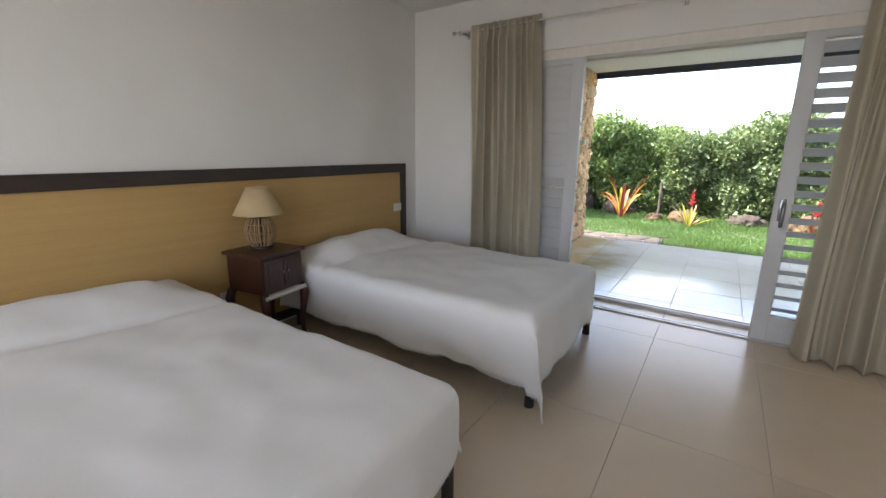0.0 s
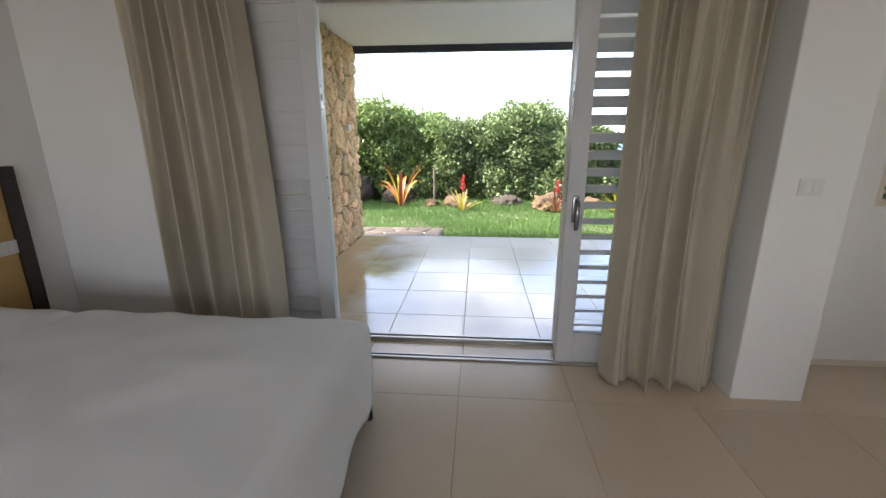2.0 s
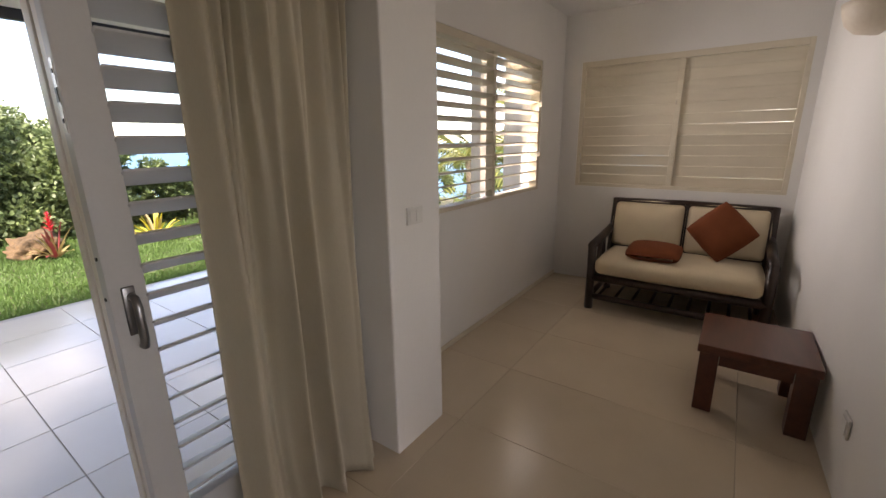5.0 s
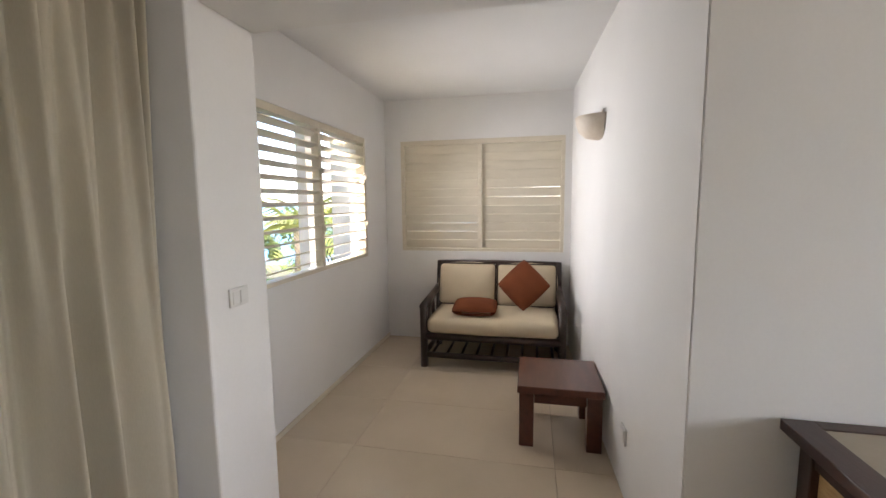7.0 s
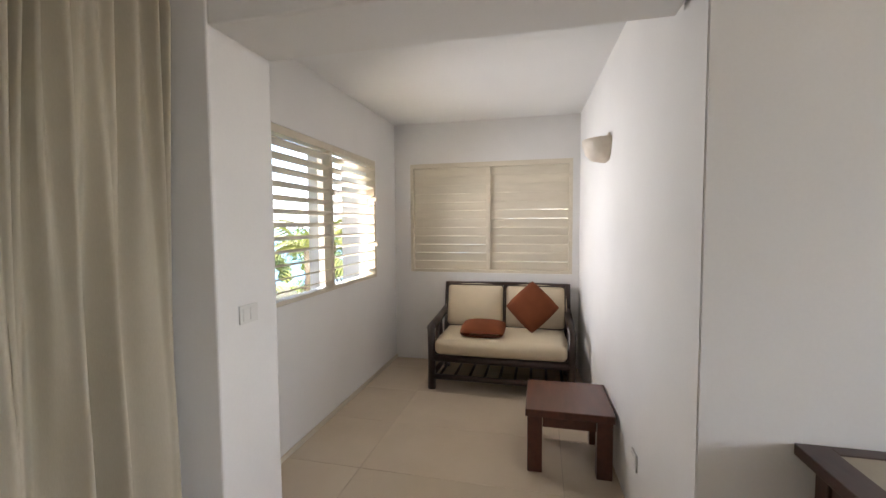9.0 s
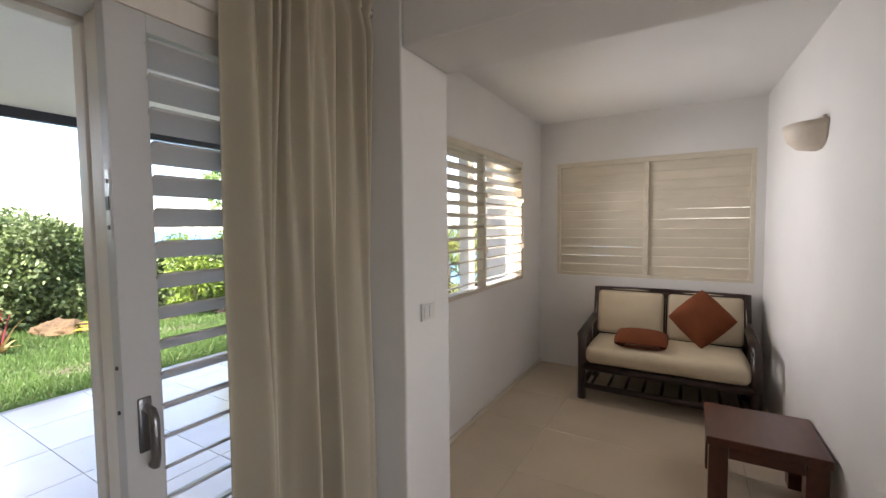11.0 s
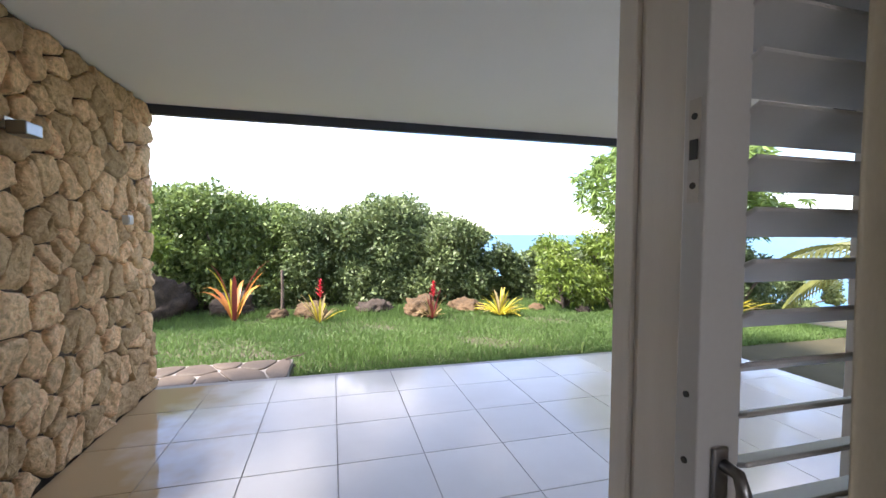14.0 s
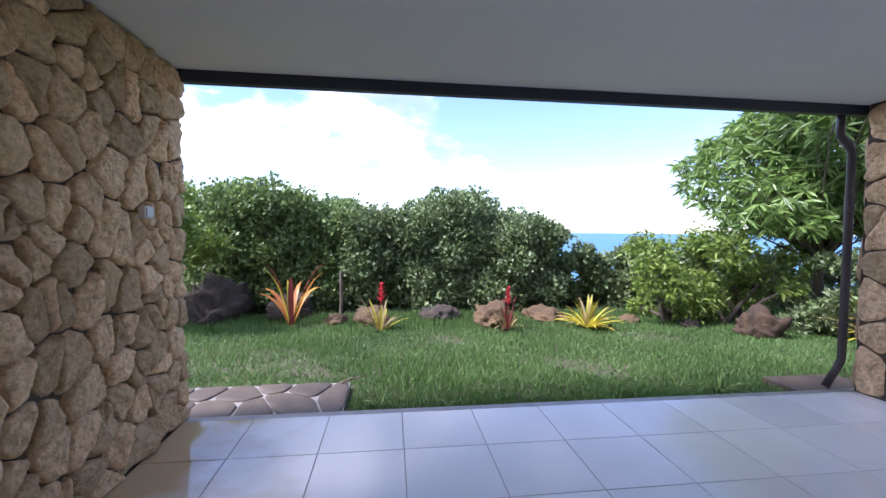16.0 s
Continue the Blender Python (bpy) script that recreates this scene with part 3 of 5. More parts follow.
def stone_mesh(p, gap, bulge, rng, flat=False):
    """One stone from its outline: rounded rim, bulging uneven face. u, v in the plane, w outwards."""
    c = sum(p, Vector((0, 0))) / len(p)
    p = [q for q in p]
    for _ in range(2):
        p = [r for a, b in zip(p, p[1:] + p[:1]) for r in (a.lerp(b, 0.17), a.lerp(b, 0.83))]
    size = sum((q - c).length for q in p) / len(p)
    k = max(0.3, 1 - gap / size)
    seed = rng.uniform(0, 100)
    rings = ((1.0, -0.06), (0.99, 0.35), (0.94, 0.72), (0.84, 0.92), (0.68, 1.0), (0.48, 1.03), (0.25, 1.05)) if not flat else ((1.0, -1), (0.99, 0.7), (0.94, 1.0), (0.5, 1.0))
    v, f = [], []
    n = len(p)
    tilt = (rng.uniform(-0.12, 0.12), rng.uniform(-0.12, 0.12)) if not flat else (0, 0)
    for r, w in rings:
        for q in p:
            d = (q - c) * (k * r)
            e = noise.noise((d.x * 9 + seed, d.y * 9, seed))
            e2 = noise.noise((d.x * 24 + seed, d.y * 24, seed))
            d *= 1 + (0.07 * e + 0.04 * e2) * (r > 0.8)
            v.append((c.x + d.x, c.y + d.y, bulge * w + (tilt[0] * d.x + tilt[1] * d.y + bulge * (0.6 * e + 0.45 * e2 + 0.22 * noise.noise((d.x * 55, d.y * 55, seed)))) * (w > 0.2) * (0.25 if flat else 1)))
    v.append((c.x, c.y, bulge * (rings[-1][1] + 0.3 * noise.noise((seed, 3, 1)) * (not flat))))
    for a in range(len(rings) - 1):
        for i in range(n):
            f.append((a * n + i, a * n + (i + 1) % n, (a + 1) * n + (i + 1) % n, (a + 1) * n + i))
    last = (len(rings) - 1) * n
    for i in range(n):
        f.append((last + i, last + (i + 1) % n, len(v) - 1))
    return v, f


def stone_face(parent, w, h, size, m, rng, gap=0.006, bulge=0.042, material=None, name="stone", flat=False, outline=None, uneven=0.25, tall=1.12):
    for p in cells(seeds_in(w, h, size, rng, uneven=uneven, tall=tall), [Vector(q) for q in (outline or ((0, 0), (w, 0), (w, h), (0, h)))]):
        v, f = stone_mesh(p, gap, bulge, rng, flat)
        me = bpy.data.meshes.new(name)
        me.from_pydata([m @ Vector(q) for q in v], [], f)
        me.materials.append(material or STONE)
        me.polygons.foreach_set("use_smooth", [True] * len(me.polygons))
        ob = new(name, me)
        ob.parent = parent


rng = random.Random(5)
sw = structure("stone_wall", boxes((-2.40, TX0 - 0.035, OUT, 9.93, TER - 0.3, 2.617)), MORTAR, "rubble wall of brown and tan stones with dark recessed joints", "wall")
TOW = 2.618 - TER
stone_face(sw, 9.95 - OUT, TOW, 0.19, Matrix(((0, 0, 1, TX0 - 0.03), (1, 0, 0, OUT), (0, 1, 0, TER), (0, 0, 0, 1))), rng, uneven=0.35, tall=1.32)
stone_face(sw, 0.48, TOW, 0.2, Matrix(((-1, 0, 0, TX0 - 0.01), (0, 0, 1, 9.935), (0, 1, 0, TER), (0, 0, 0, 1))), rng)
wl_lamp = thing("wall_lamp", "small grey metal box lamp fixed to the stone wall", "wall lamp", (-1.86, 8.05, 1.93))
part("body", boxes((-0.01, 0.085, -0.055, 0.085, -0.02, 0.055), bevel=0.008), STEEL, wl_lamp)
part("base_plate", boxes((-0.04, -0.011, -0.05, 0.05, 0.01, 0.075), bevel=0.004), ALU, wl_lamp)
so = thing("outdoor_socket", "white weatherproof socket on the stone wall", "socket", (-1.872, 9.37, 1.44))
part("box", boxes((-0.03, 0.02, -0.045, 0.045, 0, 0.08), bevel=0.006), PLASTIC, so)
part("flap", boxes((0.0205, 0.028, -0.038, 0.038, 0.01, 0.07), bevel=0.003), PLASTIC, so)

# pillar with stones on its faces
PIL = (4.33, 4.70, 9.62, 9.88)
pil = structure("stone_pillar", boxes((PIL[0], PIL[1], PIL[2], PIL[3], TER, 2.62)), MORTAR, "square rubble stone pillar at the terrace corner", "pillar")
PH = 2.615 - TER
stone_face(pil, PIL[1] - PIL[0], PH, 0.24, Matrix(((1, 0, 0, PIL[0]), (0, 0, -1, PIL[2] + 0.012), (0, 1, 0, TER), (0, 0, 0, 1))), rng, gap=0.006, bulge=0.042, tall=1.45)
stone_face(pil, PIL[3] - PIL[2], PH, 0.24, Matrix(((0, 0, -1, PIL[0] + 0.012), (-1, 0, 0, PIL[3]), (0, 1, 0, TER), (0, 0, 0, 1))), rng, gap=0.006, bulge=0.042, tall=1.45)
stone_face(pil, PIL[1] - PIL[0], PH, 0.28, Matrix(((-1, 0, 0, PIL[1]), (0, 0, 1, PIL[3] - 0.012), (0, 1, 0, TER), (0, 0, 0, 1))), rng, gap=0.006, bulge=0.042, tall=1.45)


def downpipe(pts):
    d = thing("downpipe", "dark brown round rainwater pipe with a swan neck", "downpipe", group="rainwater pipes")
    bm = bmesh.new()
    tube(bm, pts, 0.036, 12)
    part("pipe", bm, PIPE, d, smooth=True)
    for z in (0.45, 1.6):
        bm = bmesh.new()
        tube(bm, [(pts[5][0], pts[5][1], z), (pts[5][0], pts[5][1], z + 0.05)], 0.042, 12)
        part("collar", bm, PIPE, d)


downpipe([(4.10, 9.945, 2.53), (4.10, 9.95, 2.42), (4.12, 9.96, 2.33), (4.20, 9.94, 2.24), (4.225, 9.935, 2.16), (4.225, 9.93, 1.0), (4.225, 9.93, 0.12), (4.20, 9.95, 0.02), (4.10, 9.97, -0.165)])
downpipe([(4.575, 9.42, 2.53), (4.62, 9.44, 2.43), (4.74, 9.52, 2.34), (4.775, 9.58, 2.25), (4.775, 9.60, 2.16), (4.775, 9.60, 1.0), (4.775, 9.60, 0.0), (4.785, 9.58, -0.08), (4.80, 9.49, -0.155)])

# paving beside the terrace
pv = structure("flagstone_paving", boxes((-2.6, -0.665, 9.975, 10.74, -0.5, -0.232)), CONCRETE, "crazy paving of brown flagstones set in mortar", "paving")
stone_face(pv, 1.935, 0.765, 0.33, Matrix(((1, 0, 0, -2.6), (0, 1, 0, 9.975), (0, 0, 1, -0.226), (0, 0, 0, 1))), rng, gap=0.012, bulge=0.012, material=FLAG, name="flagstone", flat=True)
pv = structure("paving_slab", boxes((3.85, 4.75, 9.985, 10.42, -0.5, -0.215), bevel=0.01), FLAG, "wet brown stone slab beside the terrace", "paving")

# ---- garden ----
def leaf_cloud(name, centres, dirs, length, width, material, rng_np, fold=0.25, size_var=0.35):
    """Folded four-point leaves at the given centres, tips along dirs."""
    n = len(centres)
    d = dirs / np.maximum(np.linalg.norm(dirs, axis=1, keepdims=True), 1e-6)
    r = rng_np.normal(size=(n, 3))
    s = np.cross(d, r)
    s /= np.maximum(np.linalg.norm(s, axis=1, keepdims=True), 1e-6)
    nn = np.cross(d, s)
    L = (length * (1 + rng_np.uniform(-size_var, size_var, n)))[:, None]
    W = L * (width / length) / 2
    base = centres - d * L / 2
    tip = centres + d * L / 2 - np.array([0, 0, 1]) * L * 0.12
    a = centres - d * L * 0.05 + s * W + nn * W * fold
    b = centres - d * L * 0.05 - s * W + nn * W * fold
    v = np.stack([base, a, tip, b], 1).reshape(-1, 3)
    i = np.arange(n)[:, None] * 4
    f = np.concatenate([i + np.array([[0, 1, 2]]), i + np.array([[0, 2, 3]])], 0)
    return bulk(name, v, f, material)


def limb_points(a, b, bend, k, rr):
    a, b = Vector(a), Vector(b)
    off = Vector((rr.uniform(-1, 1), rr.uniform(-1, 1), rr.uniform(0, 0.6))) * bend
    return [a.lerp(b, t) + off * math.sin(math.pi * t) + Vector((rr.uniform(-1, 1), rr.uniform(-1, 1), 0)) * bend * 0.12 for t in (i / k for i in range(k + 1))]


def bush(at, width, depth, top, n, material, seed, label, name="hedge_shrub", category="shrub", leaf=(0.105, 0.060), low=0.25, lumps=16, group="hedge shrubs", droop=0.0, trunk=0.05):
    """A shrub: stems that fan out and a crown of leaves in uneven lumps."""
    rr, rn = random.Random(seed), np.random.RandomState(seed)
    z0 = ground_z(*at) - 0.03
    h = top - z0
    t = thing(name, label, category, (at[0], at[1], z0), group=group)
    cs = []
    for i in range(lumps):
        a = rr.uniform(0, 2 * math.pi)
        q = rr.uniform(0.1, 1) ** 0.6
        zz = rr.uniform(low, 0.88) * h
        taper = 0.72 + 0.5 * math.sin(math.pi * min(1, zz / h * 0.9 + 0.12)) * 0.6
        cs.append((math.cos(a) * q * width / 2 * taper, math.sin(a) * q * depth / 2, zz, rr.uniform(0.15, 0.3) * min(width, h) * 0.75))
    cs = [(x, y, min(z, h - r * 0.75), r) for x, y, z, r in cs]
    bm = bmesh.new()
    for i in range(7):
        x, y, z, r = cs[i % len(cs)]
        b0 = (rr.uniform(-0.18, 0.18) * width, rr.uniform(-0.1, 0.1), 0)
        pts = limb_points(b0, (x, y, z), 0.12, 5, rr)
        tube(bm, pts, [trunk * (1 - 0.75 * k / 5) for k in range(6)], 6)
    part("trunk", bm, BARK, t, smooth=True)
    w = np.array([c[3] ** 2 for c in cs])
    pick = rn.choice(len(cs), n, p=w / w.sum())
    c = np.array(cs)[pick]
    dirs = rn.normal(size=(n, 3))
    dirs /= np.linalg.norm(dirs, axis=1, keepdims=True)
    rad = c[:, 3] * (rn.uniform(0.25, 1, n) ** 0.45) * (1 + 0.22 * np.sin(dirs[:, 0] * 7 + c[:, 0] * 9) * np.sin(dirs[:, 2] * 8 + c[:, 2] * 5))
    p = c[:, :3] + dirs * rad[:, None] * np.array([1, 1, 0.85])
    far = rn.uniform(size=n) < 0.03
    p[far] += dirs[far] * 0.14
    p[:, 2] = np.maximum(p[:, 2], 0.03)
    tips = dirs + rn.normal(size=(n, 3)) * 0.7 + np.array([0, 0, 0.35 - droop])
    me = leaf_cloud("crown", p, tips, leaf[0], leaf[1], material, rn)
    ob = new("crown", me)
    ob.parent = t
    return t


HL = "dense clipped evergreen shrub of the garden hedge"
HEDGE = [(-7.6, 16.2, 2.8, 2.35, 1), (-5.4, 16.0, 2.6, 2.45, 1), (-3.6, 15.9, 2.4, 2.35, 1), (-2.3, 16.0, 1.9, 2.22, 1), (-0.85, 16.1, 1.9, 1.82, 0), (0.35, 16.0, 1.7, 1.95, 0), (1.6, 16.0, 1.9, 2.33, 0), (2.75, 16.0, 1.6, 1.72, 0),
         (3.9, 16.2, 1.8, 1.05, 0), (5.3, 16.2, 2.0, 0.98, 0), (6.9, 16.0, 2.0, 1.0, 0), (8.6, 15.6, 2.2, 1.1, 0), (10.6, 15.0, 2.6, 0.9, 0)]
FILL = [(-6.4, 16.3, 2.2, 2.3, 1), (-4.5, 16.2, 2.2, 2.38, 1), (-2.95, 16.15, 2.0, 2.3, 1), (-1.55, 16.2, 1.9, 2.05, 1), (-0.25, 16.2, 1.8, 1.85, 0), (1.0, 16.25, 1.7, 2.08, 0), (2.2, 16.2, 1.6, 2.1, 0)]
for i, (x, y, w, top, green) in enumerate(HEDGE + FILL):
    bush((x, y), w * 1.45, 1.5, top + 0.08, 17000 if top > 1.5 else 9500, LEAF_H if green else LEAF_D, 30 + i, HL if green else "dense dull green hedge shrub with twiggy gaps", low=0.12, lumps=34)


for i, (x, y, w, top) in enumerate(((2.6, 18.6, 3.0, 0.75), (5.2, 18.8, 3.2, 0.7), (8.0, 18.4, 3.2, 0.55), (11.0, 17.4, 3.4, 0.4), (13.6, 15.2, 3.4, 0.3), (-0.6, 18.6, 3.0, 0.9), (-4.0, 18.6, 3.4, 1.2), (-9.6, 16.6, 3.4, 2.2))):
    bush((x, y), w * 1.2, 1.8, top, 6500, LEAF_D, 130 + i, "wild green scrub behind the hedge", "scrub_bush", "bush", leaf=(0.12, 0.07), low=0.08, lumps=22, group="scrub bushes")


def mango(at, top, seed, spread, n, label):
    """A small broad tree with rosettes of long hanging leaves."""
    rr, rn = random.Random(seed), np.random.RandomState(seed)
    z0 = ground_z(*at) - 0.03
    t = thing("mango_tree", label, "tree", (at[0], at[1], z0))
    h = top - z0
    bm = bmesh.new()
    tube(bm, limb_points((0, 0, 0), (0.05, 0, h * 0.45), 0.06, 4, rr), [0.09, 0.08, 0.075, 0.07, 0.06], 8)
    P, D = [], []
    for i in range(n):
        a = rr.uniform(0, 2 * math.pi)
        q = rr.uniform(0.2, 1) ** 0.55
        zz = h * rr.uniform(0.40, 1.0)
        k = math.sqrt(max(0.05, 1 - ((zz / h - 0.68) / 0.36) ** 2)) * (0.8 + 0.35 * math.sin(a * 3 + zz * 2.2))
        e = Vector((math.cos(a) * q * spread * k, math.sin(a) * q * spread * k, zz))
        if i % 12 == 0:
            tube(bm, limb_points((0.05, 0, h * rr.uniform(0.25, 0.45)), e, 0.15, 4, rr), [0.03, 0.022, 0.016, 0.011, 0.006], 5)
        for j in range(11):
            b = rr.uniform(0, 2 * math.pi)
            d = Vector((math.cos(b), math.sin(b), rr.uniform(-1.3, 0.35))).normalized()
            P.append(e + d * 0.12)
            D.append(d)
    part("trunk", bm, BARK, t, smooth=True)
    ob = new("crown", leaf_cloud("crown", np.array(P), np.array(D), 0.25, 0.044, LEAF_M, rn, 0.35))
    ob.parent = t


mango((7.6, 13.1), 4.1, 11, 2.15, 2300, "young mango tree with long drooping bright green leaves")
bush((5.2, 13.9), 1.9, 1.5, 1.35, 4200, LEAF_Y, 74, "loose bright green shrub beside the mango tree", "garden_shrub", leaf=(0.12, 0.045), low=0.15, lumps=16, group="garden shrubs", droop=0.5)
bush((6.35, 13.6), 2.0, 1.6, 1.75, 5200, LEAF_Y, 71, "loose bright green shrub under the tree", "garden_shrub", leaf=(0.12, 0.045), low=0.2, lumps=18, group="garden shrubs", droop=0.5)
bush((7.3, 12.5), 1.9, 1.4, 1.15, 4200, LEAF_D, 75, "loose green shrub before the mango trunk", "garden_shrub", leaf=(0.10, 0.05), low=0.1, lumps=14, group="garden shrubs")
bush((8.6, 12.6), 2.4, 2.0, 1.2, 4200, LEAF_D, 72, "loose green shrub on the garden slope", "garden_shrub", leaf=(0.10, 0.05), low=0.1, lumps=14, group="garden shrubs")
bush((-4.2, 13.9), 1.8, 1.6, 2.6, 5000, LEAF_Y, 73, "tall bright green shrub beside the hedge", "garden_shrub", leaf=(0.10, 0.05), low=0.45, lumps=14, group="garden shrubs")


def rock(at, sx, sy, sz, material, seed, label, name="boulder", rough=0.30, sink=0.25):
    bm = bmesh.new()
    bmesh.ops.create_icosphere(bm, subdivisions=4, radius=1)
    for v in bm.verts:
        p = v.co.copy()
        d = 1 + rough * noise.noise(p * 1.6 + Vector((seed, 0, 0))) + rough * 0.5 * noise.noise(p * 4 + Vector((0, seed, 0))) + 0.13 * noise.noise(p * 9) + 0.07 * noise.noise(p * 21)
        v.co = Vector((p.x * sx, p.y * sy, (p.z * 0.5 + 0.5 - sink * 0.5) * sz)) * 1.0
        v.co.x *= d
        v.co.y *= d
        v.co.z *= d
    me = shaped(name, bm, material, True)
    ob = new(name, me)
    ob.location = (at[0], at[1], ground_z(*at) - 0.05)
    ob.rotation_euler = (0, 0, seed)
    return tagged(ob, label, "rock", "garden boulders")


rock((-3.55, 14.9), 0.72, 0.5, 0.98, DARKROCK, 1.3, "large dark pitted boulder at the hedge foot")
rock((-2.25, 15.0), 0.45, 0.4, 0.55, DARKROCK, 6.3, "dark pitted boulder behind the orange plant")
rock((-0.62, 14.3), 0.42, 0.3, 0.40, ROCK, 2.1, "brown weathered boulder on the lawn edge")
rock((-1.25, 14.3), 0.22, 0.2, 0.28, ROCK, 9.1, "small brown boulder on the lawn edge")
rock((0.72, 14.5), 0.40, 0.3, 0.36, DARKROCK, 3.7, "grey pitted boulder on the lawn edge")
rock((1.72, 14.2), 0.58, 0.35, 0.46, ROCK, 4.4, "broad tan boulder on the lawn edge")
rock((2.85, 14.4), 0.45, 0.3, 0.34, ROCK, 5.2, "tan boulder behind the yellow plant")
rock((4.4, 13.9), 0.22, 0.18, 0.22, ROCK, 7.7, "small brown stone on the lawn edge")
rock((5.3, 13.4), 0.18, 0.15, 0.2, DARKROCK, 8.1, "small dark stone on the lawn edge")
st = rock((5.9, 12.5), 0.36, 0.28, 0.56, STUMP, 2.9, "old weathered brown tree stump on the lawn edge", "tree_stump", 0.45)
tagged(st, category="stump", group="stump")


def blade(bm, a, d, length, width, droop, k=6):
    """A strap leaf that arches over under its weight."""
    d = Vector(d).normalized()
    side = d.cross(Vector((0, 0, 1)))
    side = side.normalized() if side.length > 0.05 else Vector((1, 0, 0))
    p = Vector(a)
    prev = None
    for i in range(k + 1):
        t = i / k
        w = width * (0.6 + 1.1 * t) * (1 - t) ** 0.6 * 1.1 + 0.001
        up = side.cross(d).normalized()
        row = [bm.verts.new(p - side * w + up * w * 0.35), bm.verts.new(p), bm.verts.new(p + side * w + up * w * 0.35)]
        if prev:
            for j in (0, 1):
                bm.faces.new((prev[j], prev[j + 1], row[j + 1], row[j]))
        prev = row
        d = (d - Vector((0, 0, 1)) * droop * (0.3 + t) / k).normalized()
        p = p + d * (length / k)


def bromeliad(at, n, length, width, materials, droop, seed, label, spike=0.0, spread=0.9):
    rr = random.Random(seed)
    t = thing("bromeliad", label, "plant", (at[0], at[1], ground_z(*at)), group="bromeliads")
    for i in range(n):
        a = rr.uniform(0, 2 * math.pi) + i * 2.4
        lean = rr.uniform(0.15, spread)
        bm = bmesh.new()
        blade(bm, (math.cos(a) * 0.03, math.sin(a) * 0.03, 0.0), (math.cos(a) * lean, math.sin(a) * lean, 1 - lean * 0.45), length * rr.uniform(0.65, 1.1), width, droop * rr.uniform(0.6, 1.4))
        part("leaf", bm, materials[i % len(materials)], t, smooth=True)
    if spike:
        bm = bmesh.new()
        tube(bm, [(0, 0, 0), (0.01, 0, spike * 0.6)], 0.012, 6)
        part("flower_stem", bm, P_RED, t)
        bm = bmesh.new()
        for i in range(26):
            z = spike * (0.58 + 0.42 * i / 26)
            a = i * 2.4
            blade(bm, (0.01, 0, z), (math.cos(a), math.sin(a), 0.9), 0.13 * (1.15 - i / 32), 0.022, 0.5, 3)
        part("flower_spike", bm, FLOWER, t, "bright red flower spike", True)
    return t


bromeliad((-2.05, 14.15), 11, 1.25, 0.055, (P_ORANGE, P_YELLOW, P_RED, P_ORANGE), 1.7, 3, "tall bromeliad with arching orange and red leaves", spread=0.42)
bromeliad((-0.42, 13.6), 20, 0.62, 0.028, (P_OLIVE, P_OLIVE, P_YELLOW), 0.9, 4, "olive bromeliad with a red flower spike", 0.86)
bromeliad((1.82, 13.5), 20, 0.60, 0.028, (P_OLIVE, P_OLIVE, P_RED), 0.9, 5, "olive bromeliad with a red flower spike", 0.78)
bromeliad((3.30, 13.45), 52, 0.62, 0.03, (P_YELLOW, P_YELLOW, P_YELLOW, P_OLIVE), 1.0, 6, "low bromeliad with bright yellow leaves", spread=1.1)
bromeliad((7.2, 11.6), 46, 1.0, 0.036, (P_YELLOW, P_YELLOW, P_OLIVE), 1.0, 7, "low bromeliad with bright yellow leaves", spread=1.1)

gp = thing("garden_post", "thin weathered grey wooden post at the hedge", "post", (-1.22, 14.65, ground_z(-1.22, 14.65)))
bm = bmesh.new()
tube(bm, [(0, 0, -0.05), (0.01, 0, 0.5), (0.0, 0.01, 0.98)], [0.035, 0.032, 0.03], 8)
part("stake", bm, BARK, gp)


def palm(at, height, seed, n, length):
    rr, rn = random.Random(seed), np.random.RandomState(seed)
    z0 = ground_z(*at)
    t = thing("palm_tree", "young palm with arching feather fronds", "palm", (at[0], at[1], z0), group="palms")
    bm = bmesh.new()
    tube(bm, [(0, 0, -0.05), (0.04, 0, height * 0.5), (0.02, 0.03, height)], [0.13, 0.10, 0.09], 10)
    part("trunk", bm, BARK, t, smooth=True)
    for i in range(n):
        a = i * 2.399 + rr.uniform(-0.3, 0.3)
        el = rr.uniform(0.0, 1.2)
        d = Vector((math.cos(a) * math.cos(el), math.sin(a) * math.cos(el), math.sin(el)))
        p = Vector((0.02, 0.03, height))
        V, F = [], []
        k = 26
        for j in range(k):
            s = d.cross(Vector((0, 0, 1))).normalized()
            up = s.cross(d)
            ll = length * 0.30 * math.sin(math.pi * (0.12 + 0.85 * j / k)) + 0.05
            for sgn in (-1, 1):
                tip = p + s * sgn * ll + d * ll * 0.5 - Vector((0, 0, 1)) * ll * 0.35
                b = len(V)
                V += [tuple(p - d * 0.014), tuple(p + s * sgn * ll * 0.5 + d * (ll * 0.25 + 0.022) + up * 0.03), tuple(tip), tuple(p + s * sgn * ll * 0.5 + d * (ll * 0.25 - 0.022))]
                F.append((b, b + 1, b + 2, b + 3))
            d = (d - Vector((0, 0, 1)) * 0.055).normalized()
            p = p + d * (length / k)
        ob = new("frond", bulk("frond", V, F, PALM))
        ob.parent = t


